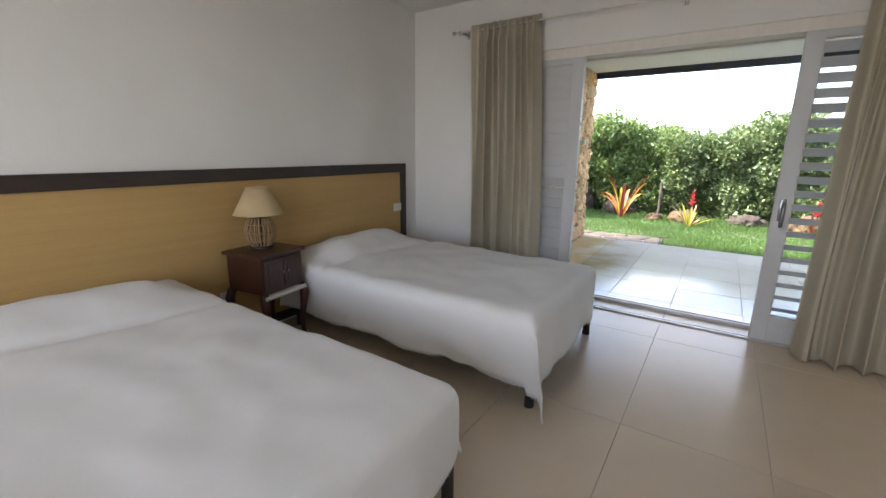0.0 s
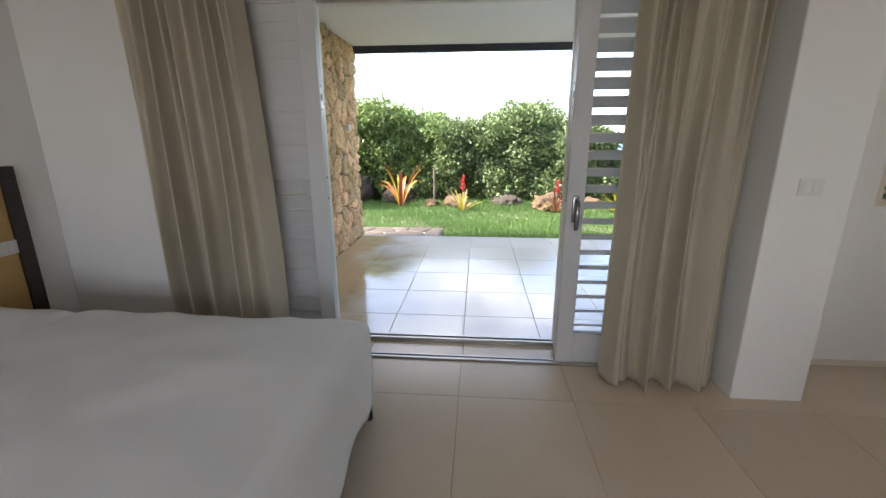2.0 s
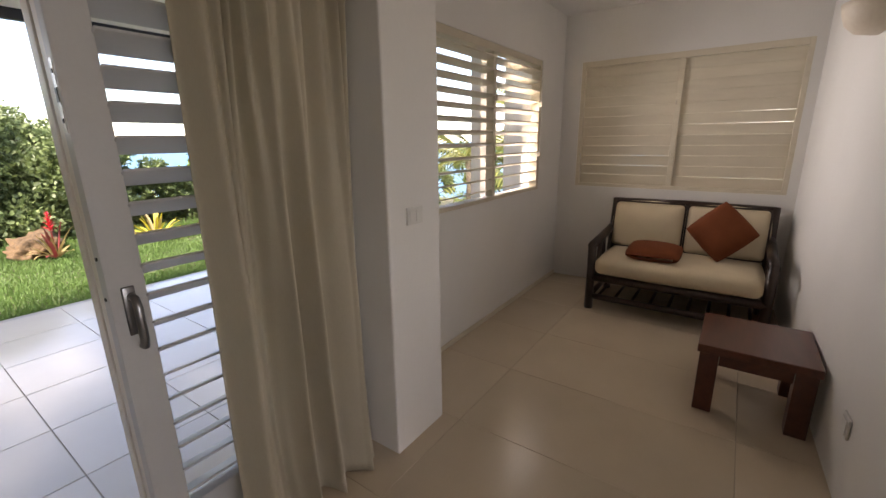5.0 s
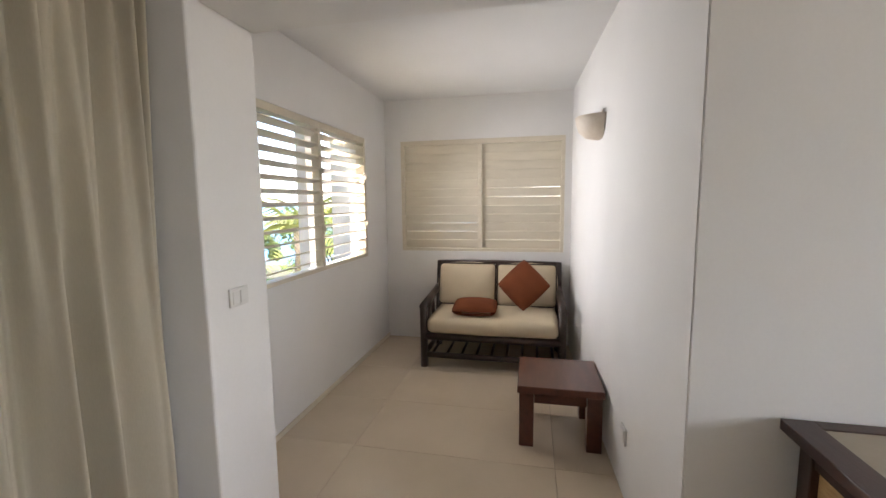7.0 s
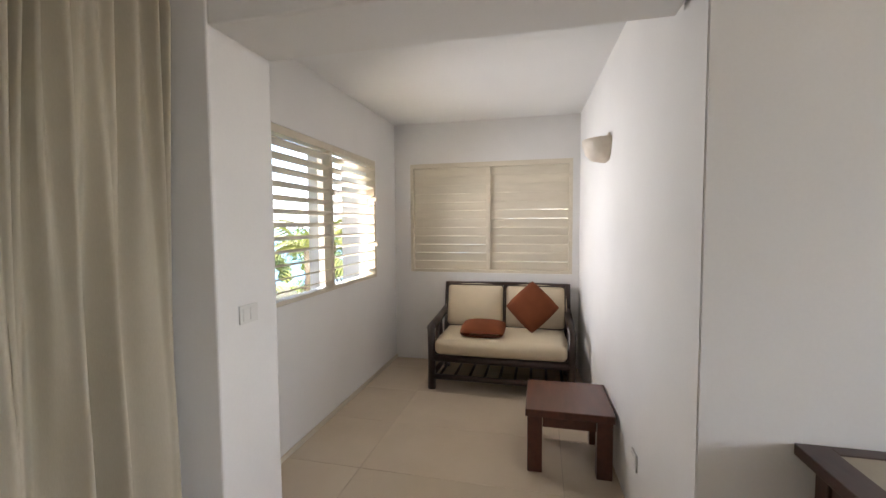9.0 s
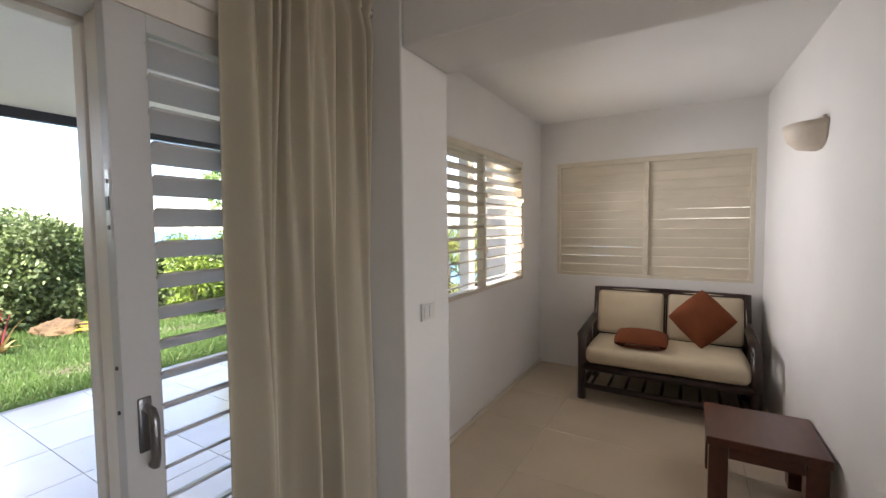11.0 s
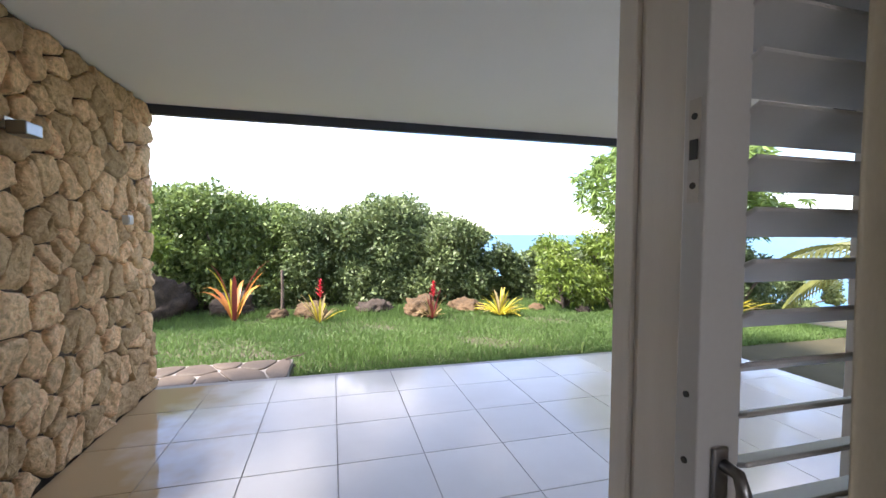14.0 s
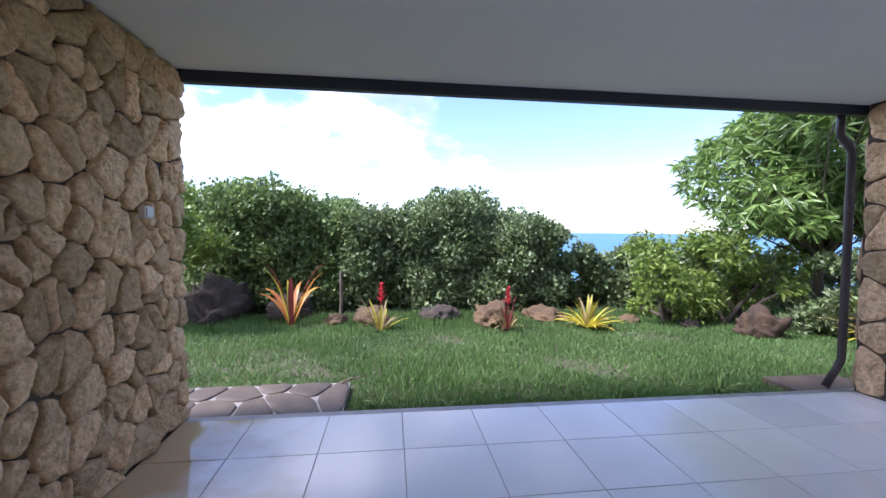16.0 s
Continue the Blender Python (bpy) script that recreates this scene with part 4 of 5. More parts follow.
palm((8.6, 9.6), 1.3, 21, 13, 2.0)
palm((10.4, 8.2), 1.7, 22, 13, 2.2)
bush((9.2, 7.6), 2.6, 2.0, 1.25, 4500, LEAF_Y, 81, "yellow-green croton shrub in the side garden", "garden_shrub", leaf=(0.13, 0.05), low=0.1, lumps=16, group="garden shrubs")
bush((11.6, 10.4), 3.4, 2.4, 1.5, 5000, LEAF_H, 82, "dense green shrub in the side garden", "garden_shrub", low=0.1, lumps=18, group="garden shrubs")
bush((12.4, 6.0), 3.4, 2.6, 1.6, 5000, LEAF_H, 83, "dense green shrub in the side garden", "garden_shrub", low=0.1, lumps=18, group="garden shrubs")

# weeds along the terrace edge and a fallen twig
def tuft(at, n, length, seed, label):
    rr = random.Random(seed)
    t = thing("grass_tuft", label, "plant", (at[0], at[1], ground_z(*at)), group="grass tufts")
    for i in range(n):
        a = rr.uniform(0, 2 * math.pi)
        bm = bmesh.new()
        blade(bm, (math.cos(a) * 0.02, math.sin(a) * 0.02, 0), (math.cos(a), math.sin(a), rr.uniform(0.5, 1.5)), length * rr.uniform(0.5, 1.1), 0.007, 1.8, 5)
        part("leaf", bm, LEAF_Y, t, smooth=True)


tuft((3.15, 10.22), 16, 0.42, 41, "loose tuft of long grass at the terrace edge")
tuft((2.75, 10.3), 10, 0.30, 42, "loose tuft of long grass at the terrace edge")
tuft((-0.35, 10.2), 9, 0.18, 43, "small weed tuft beside the paving")
tuft((0.3, 10.15), 9, 0.15, 44, "small weed tuft at the terrace edge")
tuft((1.1, 10.15), 9, 0.16, 45, "small weed tuft at the terrace edge")
tw = thing("twig", "dark bent twig lying on the paving corner", "twig", (-0.75, 10.66, -0.205))
bm = bmesh.new()
tube(bm, [(0, 0, 0.0), (0.08, 0.05, 0.02), (0.16, 0.08, 0.012), (0.23, 0.14, 0.03)], [0.010, 0.011, 0.008, 0.005], 6)
part("stick", bm, BARK, tw, smooth=True)

# lawn
rn = np.random.RandomState(9)
N = 190000
x = rn.uniform(-6.5, 9.5, N)
y = 9.98 + 5.0 * rn.uniform(0, 1, N) ** 1.25
ok = ~((x < -0.62) & (x > -2.7) & (y < 10.78)) & ~((x > 3.8) & (x < 4.8) & (y < 10.45))
bare = np.sin(x * 1.7 + 1.0) * np.sin(y * 2.1) + 0.5 * np.sin(x * 4.1 + y * 3.3)
ok &= ~((np.hypot((x + 2.2) / 1.0, (y - 12.0) / 0.6) < 1) & (rn.uniform(size=N) < 0.35))
ok &= ~((bare > 1.0) & (rn.uniform(size=N) < 0.5))
x, y, bare = x[ok], y[ok], bare[ok]
N = len(x)
z = np.array([ground_z(a, b) for a, b in zip(x, y)])
a = rn.uniform(0, 2 * np.pi, N)
hgt = rn.uniform(0.03, 0.075, N) * (1 - 0.25 * bare) * (1 + 2.2 * np.clip((y - 13.4) / 1.2, 0, 1) * rn.uniform(0, 1, N))
wid = rn.uniform(0.005, 0.011, N)
lean = rn.uniform(0.0, 0.06, N)
b = rn.uniform(0, 2 * np.pi, N)
v = np.stack([np.stack([x - np.cos(a) * wid, y - np.sin(a) * wid, z - 0.005], 1), np.stack([x + np.cos(a) * wid, y + np.sin(a) * wid, z - 0.005], 1),
              np.stack([x + np.cos(b) * lean, y + np.sin(b) * lean, z + hgt], 1)], 1).reshape(-1, 3)
tagged(new("grass", bulk("grass", v, np.arange(3 * N).reshape(-1, 3), GRASS)), "short damp green lawn with thin patches", "grass", kind="stuff")

# ---- bedroom ----
def headboard():
    h = thing("headboard", "long headboard of tan woven grasscloth in a dark wooden frame", "headboard", (WX, 0, 0))
    y0, y1, zt = 1.25, 5.555, 1.187
    part("panel", boxes((0.002, 0.026, y0 + 0.075, y1 - 0.075, 0.10, zt - 0.08)), GRASSCLOTH, h)
    part("top_rail", boxes((0.002, 0.042, y0, y1, zt - 0.082, zt), bevel=0.003), EBONY, h, "dark stained wooden frame")
    part("side_rail", boxes((0.002, 0.042, y1 - 0.078, y1, 0.0, zt - 0.083), bevel=0.003), EBONY, h)
    part("side_rail", boxes((0.002, 0.042, y0, y0 + 0.078, 0.0, zt - 0.083), bevel=0.003), EBONY, h)
    part("bottom_rail", boxes((0.002, 0.036, y0 + 0.078, y1 - 0.078, 0.03, 0.10), bevel=0.003), EBONY, h)


headboard()


def switch_plate(at, turn, w, h, keys, label):
    """A plate in the local xz plane, facing -y."""
    s = thing("switch_plate", label, "switch", at, turn, group="switch plates")
    part("plate", boxes((-w / 2, w / 2, -0.010, 0.0, -h / 2, h / 2), bevel=0.003), PLASTIC, s)
    for i in range(keys):
        k = (w - 0.02) / keys
        part("rocker", boxes((-w / 2 + 0.01 + i * k + 0.002, -w / 2 + 0.01 + (i + 1) * k - 0.002, -0.014, -0.0105, -h / 2 + 0.012, h / 2 - 0.012), bevel=0.002), PLASTIC, s)


switch_plate((WX + 0.027, 5.425, 0.76), 90, 0.115, 0.075, 2, "white double light switch on the headboard")
switch_plate((WX + 0.027, 3.62, 0.33), 90, 0.085, 0.085, 1, "white socket low on the headboard")
switch_plate((1.45, 5.506, 1.11), 0, 0.105, 0.075, 2, "white double light switch on the pier")
switch_plate((2.12, 3.900, 0.32), 182.2, 0.085, 0.085, 1, "white socket low on the alcove wall")


def bed(at, seed, label):
    """at: the middle of the bed's head end on the floor; it runs along +x."""
    L, W, Z = 1.98, 1.17, 0.53
    b = thing("bed", label, "bed", at, group="single beds")
    part("bed_base", boxes((0.03, L - 0.06, -W / 2 + 0.03, W / 2 - 0.04, 0.21, 0.30), bevel=0.01), BLACKLEG, b, "black bed base")
    part("mattress", boxes((0.02, L - 0.03, -W / 2 + 0.03, W / 2 - 0.03, 0.302, 0.505), bevel=0.04), COVER, b)
    for x in (0.08, L - 0.025):
        for y in (-W / 2 + 0.06, W / 2 - 0.015):
            bm = bmesh.new()
            tube(bm, [(x, y, 0), (x, y, 0.03), (x, y, 0.26)], [0.026, 0.024, 0.022], 12)
            part("leg", bm, BLACKLEG, b, "black round bed leg")
    DS, DF = 0.35, 0.33
    r = 0.05

    def drop(d):
        """How far out and down a cloth goes that hangs d past an edge."""
        if d <= 0:
            return 0.0, 0.0
        q = r * math.pi / 2
        if d < q:
            a = d / r
            return r * math.sin(a), r * (1 - math.cos(a))
        return r, r + d - q

    def cloth(u, v):
        s = -0.02 + u * (L + 0.0 + DF)
        t = -W / 2 - DS + v * (W + 2 * DS)
        ex, ey = max(0, s - (L - r)), max(0, abs(t) - (W / 2 - r))
        ox, dx = drop(ex)
        oy, dy = drop(ey)
        sy = 1 if t > 0 else -1
        x = min(s, L - r) + ox
        y = sy * (min(abs(t), W / 2 - r) + oy)
        hang = min(1, max(dx, dy) / 0.3)
        z = Z - math.hypot(dx, dy) * (1 if min(dx, dy) < 0.02 else 1.12)
        # pillow under the cover, with a tuck line in front of it
        p = max(0.0, 1 - abs(s - 0.22) / 0.36)
        bump = (0.5 - 0.5 * math.cos(math.pi * p)) * 0.115 * (0.5 + 0.5 * math.cos(math.pi * min(1.0, max(0.0, abs(t) - W / 2 + 0.34) / 0.34)))
        tuck = -0.022 * math.exp(-((s - 0.50 - 0.10 * t) / 0.022) ** 2) * (dy < 0.05)
        z += bump + tuck
        z += 0.012 * noise.noise((s * 2.6 + seed, t * 2.6, 0)) + 0.013 * noise.noise((s * 5.5 + seed, t * 5.5, 4)) + 0.003 * noise.noise((s * 12 + seed, t * 12, 2))
        w = noise.noise((s * 3.2 + seed, t * 3.2, 5)) + 0.5 * noise.noise((s * 7 + seed, t * 7, 6))
        if dy > 0.03:
            y += sy * hang * (0.032 * w + 0.018)
        near = min(1.0, max(0.0, (W / 2 - 0.02 - t) / 0.25))
        if dx > 0.03:
            x += near * hang * (0.032 * w + 0.05)
        if dx > 0.05 and dy > 0.05 and t < 0:
            k = min(dx, dy) / 0.3
            x += 0.05 * k
            y += sy * 0.04 * k
        if u in (0, 1) or v in (0, 1):
            z += 0.012 * noise.noise((s * 11 + seed, t * 11, 9)) + 0.03 * noise.noise((s * 2.5, t * 2.5, seed))
        if t > 0 and min(dx, dy) > 0.02:
            # the foot corner is drawn up a little and shows the leg
            z = max(z, 0.225 + 0.2 * min(z, 0.2))
        return x, y, max(z, 0.012)

    bm = bmesh.new()
    V = grid(bm, 96, 84, cloth)
    rim = [V[i][0].co.copy() for i in range(97)], [V[i][84].co.copy() for i in range(97)], [V[96][j].co.copy() for j in range(85)]
    c = part("bedspread", bm, COVER, b, "white textured cotton bedspread hanging to a frayed hem", True)
    so_mod = c.modifiers.new("thickness", "SOLIDIFY")
    so_mod.thickness, so_mod.offset = 0.004, 1
    rr = random.Random(seed)
    v, f = [], []
    for line in rim:
        for p, q in zip(line, line[1:]):
            for k in range(6):
                o = p.lerp(q, rr.random())
                d = (q - p).normalized() * 0.0022
                e = Vector((rr.uniform(-0.006, 0.006), rr.uniform(-0.006, 0.006), -rr.uniform(0.006, 0.018)))
                n = len(v)
                lo_z = max(0.004, o.z + e.z)
                v += [tuple(o - d), tuple(o + d), (o.x + e.x, o.y + e.y, lo_z)]
                f.append((n, n + 1, n + 2))
    ob = new("fringe", bulk("fringe", v, f, COVER))
    ob.parent = c
    return b


bed((-2.53, 4.625, 0), 1.7, "single bed with a white bedspread near the terrace door")
bed((-2.54, 2.755, 0), 8.2, "single bed with a white bedspread beside the nightstand")


def nightstand(at, turn):
    n = thing("nightstand", "small dark mahogany nightstand with two little doors", "nightstand", at, turn)
    part("top", boxes((-0.20, 0.215, -0.215, 0.215, 0.635, 0.66), bevel=0.007), MAHOG_D, n)
    part("body", boxes((-0.18, 0.185, -0.19, 0.19, 0.40, 0.634), bevel=0.003), MAHOG_D, n)
    for y0, y1, k in ((-0.18, -0.003, 0.165), (0.003, 0.18, 0.02)):
        d = part("door", boxes((0.186, 0.199, y0, y1, 0.425, 0.622), bevel=0.004), MAHOG_D, n)
        part("door_panel", boxes((0.1995, 0.204, y0 + 0.03, y1 - 0.03, 0.455, 0.592), bevel=0.003), MAHOG_D, d)
        bm = bmesh.new()
        tube(bm, [(0.199, y0 + (y1 - y0) * (0.88 if y0 < 0 else 0.12), 0.53), (0.222, y0 + (y1 - y0) * (0.88 if y0 < 0 else 0.12), 0.53)], [0.005, 0.009], 8)
        part("knob", bm, STEEL, d)
    part("lower_rail", boxes((0.17, 0.222, -0.2, 0.2, 0.372, 0.396), bevel=0.004), PLASTIC, n, "pale worn lower rail")
    for x in (-0.165, 0.175):
        for y in (-0.18, 0.18):
            bm = bmesh.new()
            s, sy = (1 if x > 0 else -1), (1 if y > 0 else -1)
            tube(bm, [(x, y, 0.40), (x + 0.022 * s, y + 0.012 * sy, 0.34), (x + 0.012 * s, y + 0.004 * sy, 0.24), (x - 0.004 * s, y - 0.004 * sy, 0.12), (x + 0.002 * s, y, 0.04), (x + 0.02 * s, y + 0.01 * sy, 0.0)], [0.032, 0.034, 0.026, 0.018, 0.016, 0.022], 8)
            part("leg", bm, MAHOG_D, n, smooth=True)


nightstand((-2.375, 3.80, 0), 8)
bpy.data.objects["nightstand"].scale = (0.87, 0.87, 1.01)


def table_lamp(at):
    t = thing("table_lamp", "table lamp with a wicker body and a cream cone shade", "lamp", at)
    bm = bmesh.new()
    lathe(bm, [(0.072, 0.0), (0.078, 0.01), (0.072, 0.018), (0.06, 0.02)], 24)
    part("foot", bm, EBONY, t, smooth=True)
    prof = [(0.060 + 0.034 * math.sin(math.pi * min(1, k / 9)), 0.018 + 0.192 * k / 9) for k in range(10)]
    for i in range(20):
        a = 2 * math.pi * i / 20
        bm = bmesh.new()
        tube(bm, [(r * math.cos(a), r * math.sin(a), z) for r, z in prof], 0.0062, 5)
        part("wicker_rib", bm, WICKER, t, smooth=True)
    for k in (2, 4.5, 7):
        r = 0.060 + 0.034 * math.sin(math.pi * k / 9) + 0.003
        bm = bmesh.new()
        tube(bm, [(r * math.cos(j * math.pi / 12), r * math.sin(j * math.pi / 12), 0.018 + 0.192 * k / 9) for j in range(25)], 0.004, 5, False)
        part("wicker_hoop", bm, WICKER, t, smooth=True)
    bm = bmesh.new()
    tube(bm, [(0, 0, 0.01), (0, 0, 0.26)], 0.009, 8)
    lathe(bm, [(0.052, 0.208), (0.055, 0.214), (0.047, 0.226), (0.02, 0.232)], 20)
    part("stem", bm, EBONY, t)
    bm = bmesh.new()
    lathe(bm, [(0.156, 0.232), (0.108, 0.322), (0.066, 0.402)], 40)
    sh = part("shade", bm, SHADE, t, smooth=True)
    m = sh.modifiers.new("thickness", "SOLIDIFY")
    m.thickness = 0.0025
    for r, z in ((0.157, 0.232), (0.067, 0.402)):
        bm = bmesh.new()
        tube(bm, [(r * math.cos(j * math.pi / 20), r * math.sin(j * math.pi / 20), z) for j in range(41)], 0.0025, 5, False)
        part("shade_trim", bm, SHADE, t)


table_lamp((-2.40, 3.805, 0.6668))


ROD_Y, ROD_Z = 5.645, 2.335
rod = thing("curtain_rod", "thin pale metal curtain rod above the terrace door", "curtain rod")
bm = bmesh.new()
tube(bm, [(-2.05, ROD_Y, ROD_Z), (DR + 0.002, ROD_Y, ROD_Z)], 0.007, 10)
part("pole", bm, JAMB, rod, smooth=True)
bm = bmesh.new()
lathe(bm, [(0.004, -0.02), (0.016, -0.012), (0.018, 0.0), (0.012, 0.012), (0.009, 0.02)], 12)
bmesh.ops.rotate(bm, cent=(0, 0, 0), matrix=Matrix.Rotation(radians(90), 3, "Y"), verts=bm.verts)
bmesh.ops.translate(bm, vec=(-2.06, ROD_Y, ROD_Z), verts=bm.verts)
part("finial", bm, ALU, rod, smooth=True)
for xx in (-1.98, -0.25, 1.2):
    part("bracket", boxes((xx - 0.007, xx + 0.007, ROD_Y + 0.006, WD, ROD_Z - 0.012, ROD_Z + 0.008), (xx - 0.014, xx + 0.014, WD - 0.004, WD, ROD_Z - 0.03, ROD_Z + 0.03)), ALU, rod)


def curtain(x0, x1, b0, b1, yb, ztop, folds, seed, label):
    """A pleated curtain from x0..x1 at the rod to b0..b1 at the hem."""
    c = thing("curtain", label, "curtain", group="linen curtains")
    rr = random.Random(seed)
    nu, nv = folds * 26, 56

    def pleats(count):
        """Uneven fold widths: the running phase along the cloth, and a depth and a lean for each fold."""
        w = [rr.uniform(0.5, 1.6) for _ in range(count)]
        ends = [sum(w[:k]) / sum(w) for k in range(count + 1)]
        deep = [rr.uniform(0.45, 1.3) for _ in range(count + 1)]
        lean = [rr.uniform(-0.9, 0.9) for _ in range(count + 1)]

        def at(u):
            k = max(k for k in range(count) if ends[k] <= u + 1e-9)
            q = min(1.0, (u - ends[k]) / (ends[k + 1] - ends[k]))
            mix = q * q * (3 - 2 * q)
            d, l = deep[k] * (1 - mix) + deep[k + 1] * mix, lean[k] * (1 - mix) + lean[k + 1] * mix
            a = 2 * math.pi * q
            return d * (math.cos(a) + 0.16 * math.sin(2 * a + l)), d * math.sin(a), l
        return at

    wide_at, tight_at = pleats(max(3, round(folds * 0.75))), pleats(round(folds * 1.6))

    def f(u, v):
        z = 0.012 + v * (ztop - 0.012)
        w = v ** 1.4
        x = (b0 + (b1 - b0) * u) * (1 - w) + (x0 + (x1 - x0) * u) * w
        pin = math.exp(-((ztop - 0.085 - z) / 0.05) ** 2)
        drift = min(1.0, max(0.0, u + 0.05 * math.sin(math.pi * u) * noise.noise((seed, v * 1.7, u * 2))))
        wide, side, lean = wide_at(drift)
        tight, tside, _ = tight_at(u)
        mixw = min(1.0, max(0.0, (v - 0.35) / 0.62)) ** 1.2
        s = (1.0 + 0.3 * min(1.0, v / 0.3)) * wide * (1 - 0.75 * mixw) + tight * (0.18 + 0.85 * mixw)
        a = 0.058 * (1 - 0.55 * pin) * (1.0 - 0.28 * v)
        y = yb + a * s - 0.05 * (1 - v) ** 3 + 0.012 * noise.noise((u * 3 + seed, v * 3.5, 4)) * (1 - v)
        y = min(y + (0.05 * math.exp(-(u / 0.06) ** 2) if yb < 5.64 else 0), 5.722)
        x += 0.014 * side * (1 - mixw) + 0.007 * tside * mixw * (1 - pin) + 0.03 * lean * (1 - v) * v + 0.025 * noise.noise((u * 4 + seed, v * 1.6, 1)) * (1 - v)
        z2 = z + (0.016 * s if v > 0.985 else 0) + (0.016 * noise.noise((u * 9, seed, 3)) if v < 0.02 else 0)
        return x, y, max(0.006, z2)

    bm = bmesh.new()
    grid(bm, nu, nv, f)
    ob = part("cloth", bm, CURTAIN, c, smooth=True)
    m = ob.modifiers.new("thickness", "SOLIDIFY")
    m.thickness = 0.003
    for i in range(folds + 1):
        bm = bmesh.new()
        xx = x0 + (x1 - x0) * i / folds - (0.1 if i == 0 and x0 < 0 else 0)
        tube(bm, [(xx, ROD_Y + 0.016 * math.sin(j * math.pi / 6), ROD_Z - 0.005 + 0.016 * math.cos(j * math.pi / 6)) for j in range(13)], 0.003, 5, False)
        part("ring", bm, ALU, c)


curtain(-1.90, -1.27, -1.86, -1.16, 5.645, 2.375, 7, 4, "cream linen curtain drawn aside at the terrace door")
curtain(0.69, 1.275, 0.65, 1.25, 5.635, 2.385, 6, 9, "cream linen curtain drawn aside against the pier")

# ---- alcove ----
def cushion(bm, cx, cy, cz, sx, sy, sz, p=3.2, n=20, m=None):
    """A stuffed cushion: a rounded block that thins towards its edges."""
    verts = []

    def f(sign):
        def g(u, v):
            a, b = u * 2 - 1, v * 2 - 1
            t = max(0.0, (1 - abs(a) ** p) * (1 - abs(b) ** p)) ** 0.5
            k = 1 - 0.05 * (a * a * b * b)
            return a * sx / 2 * k, b * sy / 2 * k, sign * sz / 2 * (0.10 + 0.90 * t)
        return g
    for s in (1, -1):
        g = grid(bm, n, n, f(s))
        verts += [v for row in g for v in row]
    bmesh.ops.remove_doubles(bm, verts=verts, dist=0.0002)
    live = [v for v in bm.verts if v.is_valid]
    bmesh.ops.transform(bm, matrix=(m or Matrix.Identity(4)), verts=live)
    bmesh.ops.translate(bm, vec=(cx, cy, cz), verts=live)
    return bm


def soft_block(x0, x1, y0, y1, z0, z1, r=0.05, puff=0.02):
    bm = bmesh.new()
    box(bm, x0, x1, y0, y1, z0, z1, bevel=r, seg=4)
    bmesh.ops.subdivide_edges(bm, edges=[e for e in bm.edges if e.calc_length() > 0.12], cuts=4, use_grid_fill=True)
    c = Vector(((x0 + x1) / 2, (y0 + y1) / 2, (z0 + z1) / 2))
    s = Vector((x1 - x0, y1 - y0, z1 - z0)) / 2
    for v in bm.verts:
        d = v.co - c
        n = [d[i] / s[i] for i in range(3)]
        for i in range(3):
            j, k = (i + 1) % 3, (i + 2) % 3
            v.co[i] += puff * n[i] * max(0, 1 - n[j] ** 2) * max(0, 1 - n[k] ** 2)
        v.co.z += 0.004 * noise.noise(v.co * 6)
    return bm


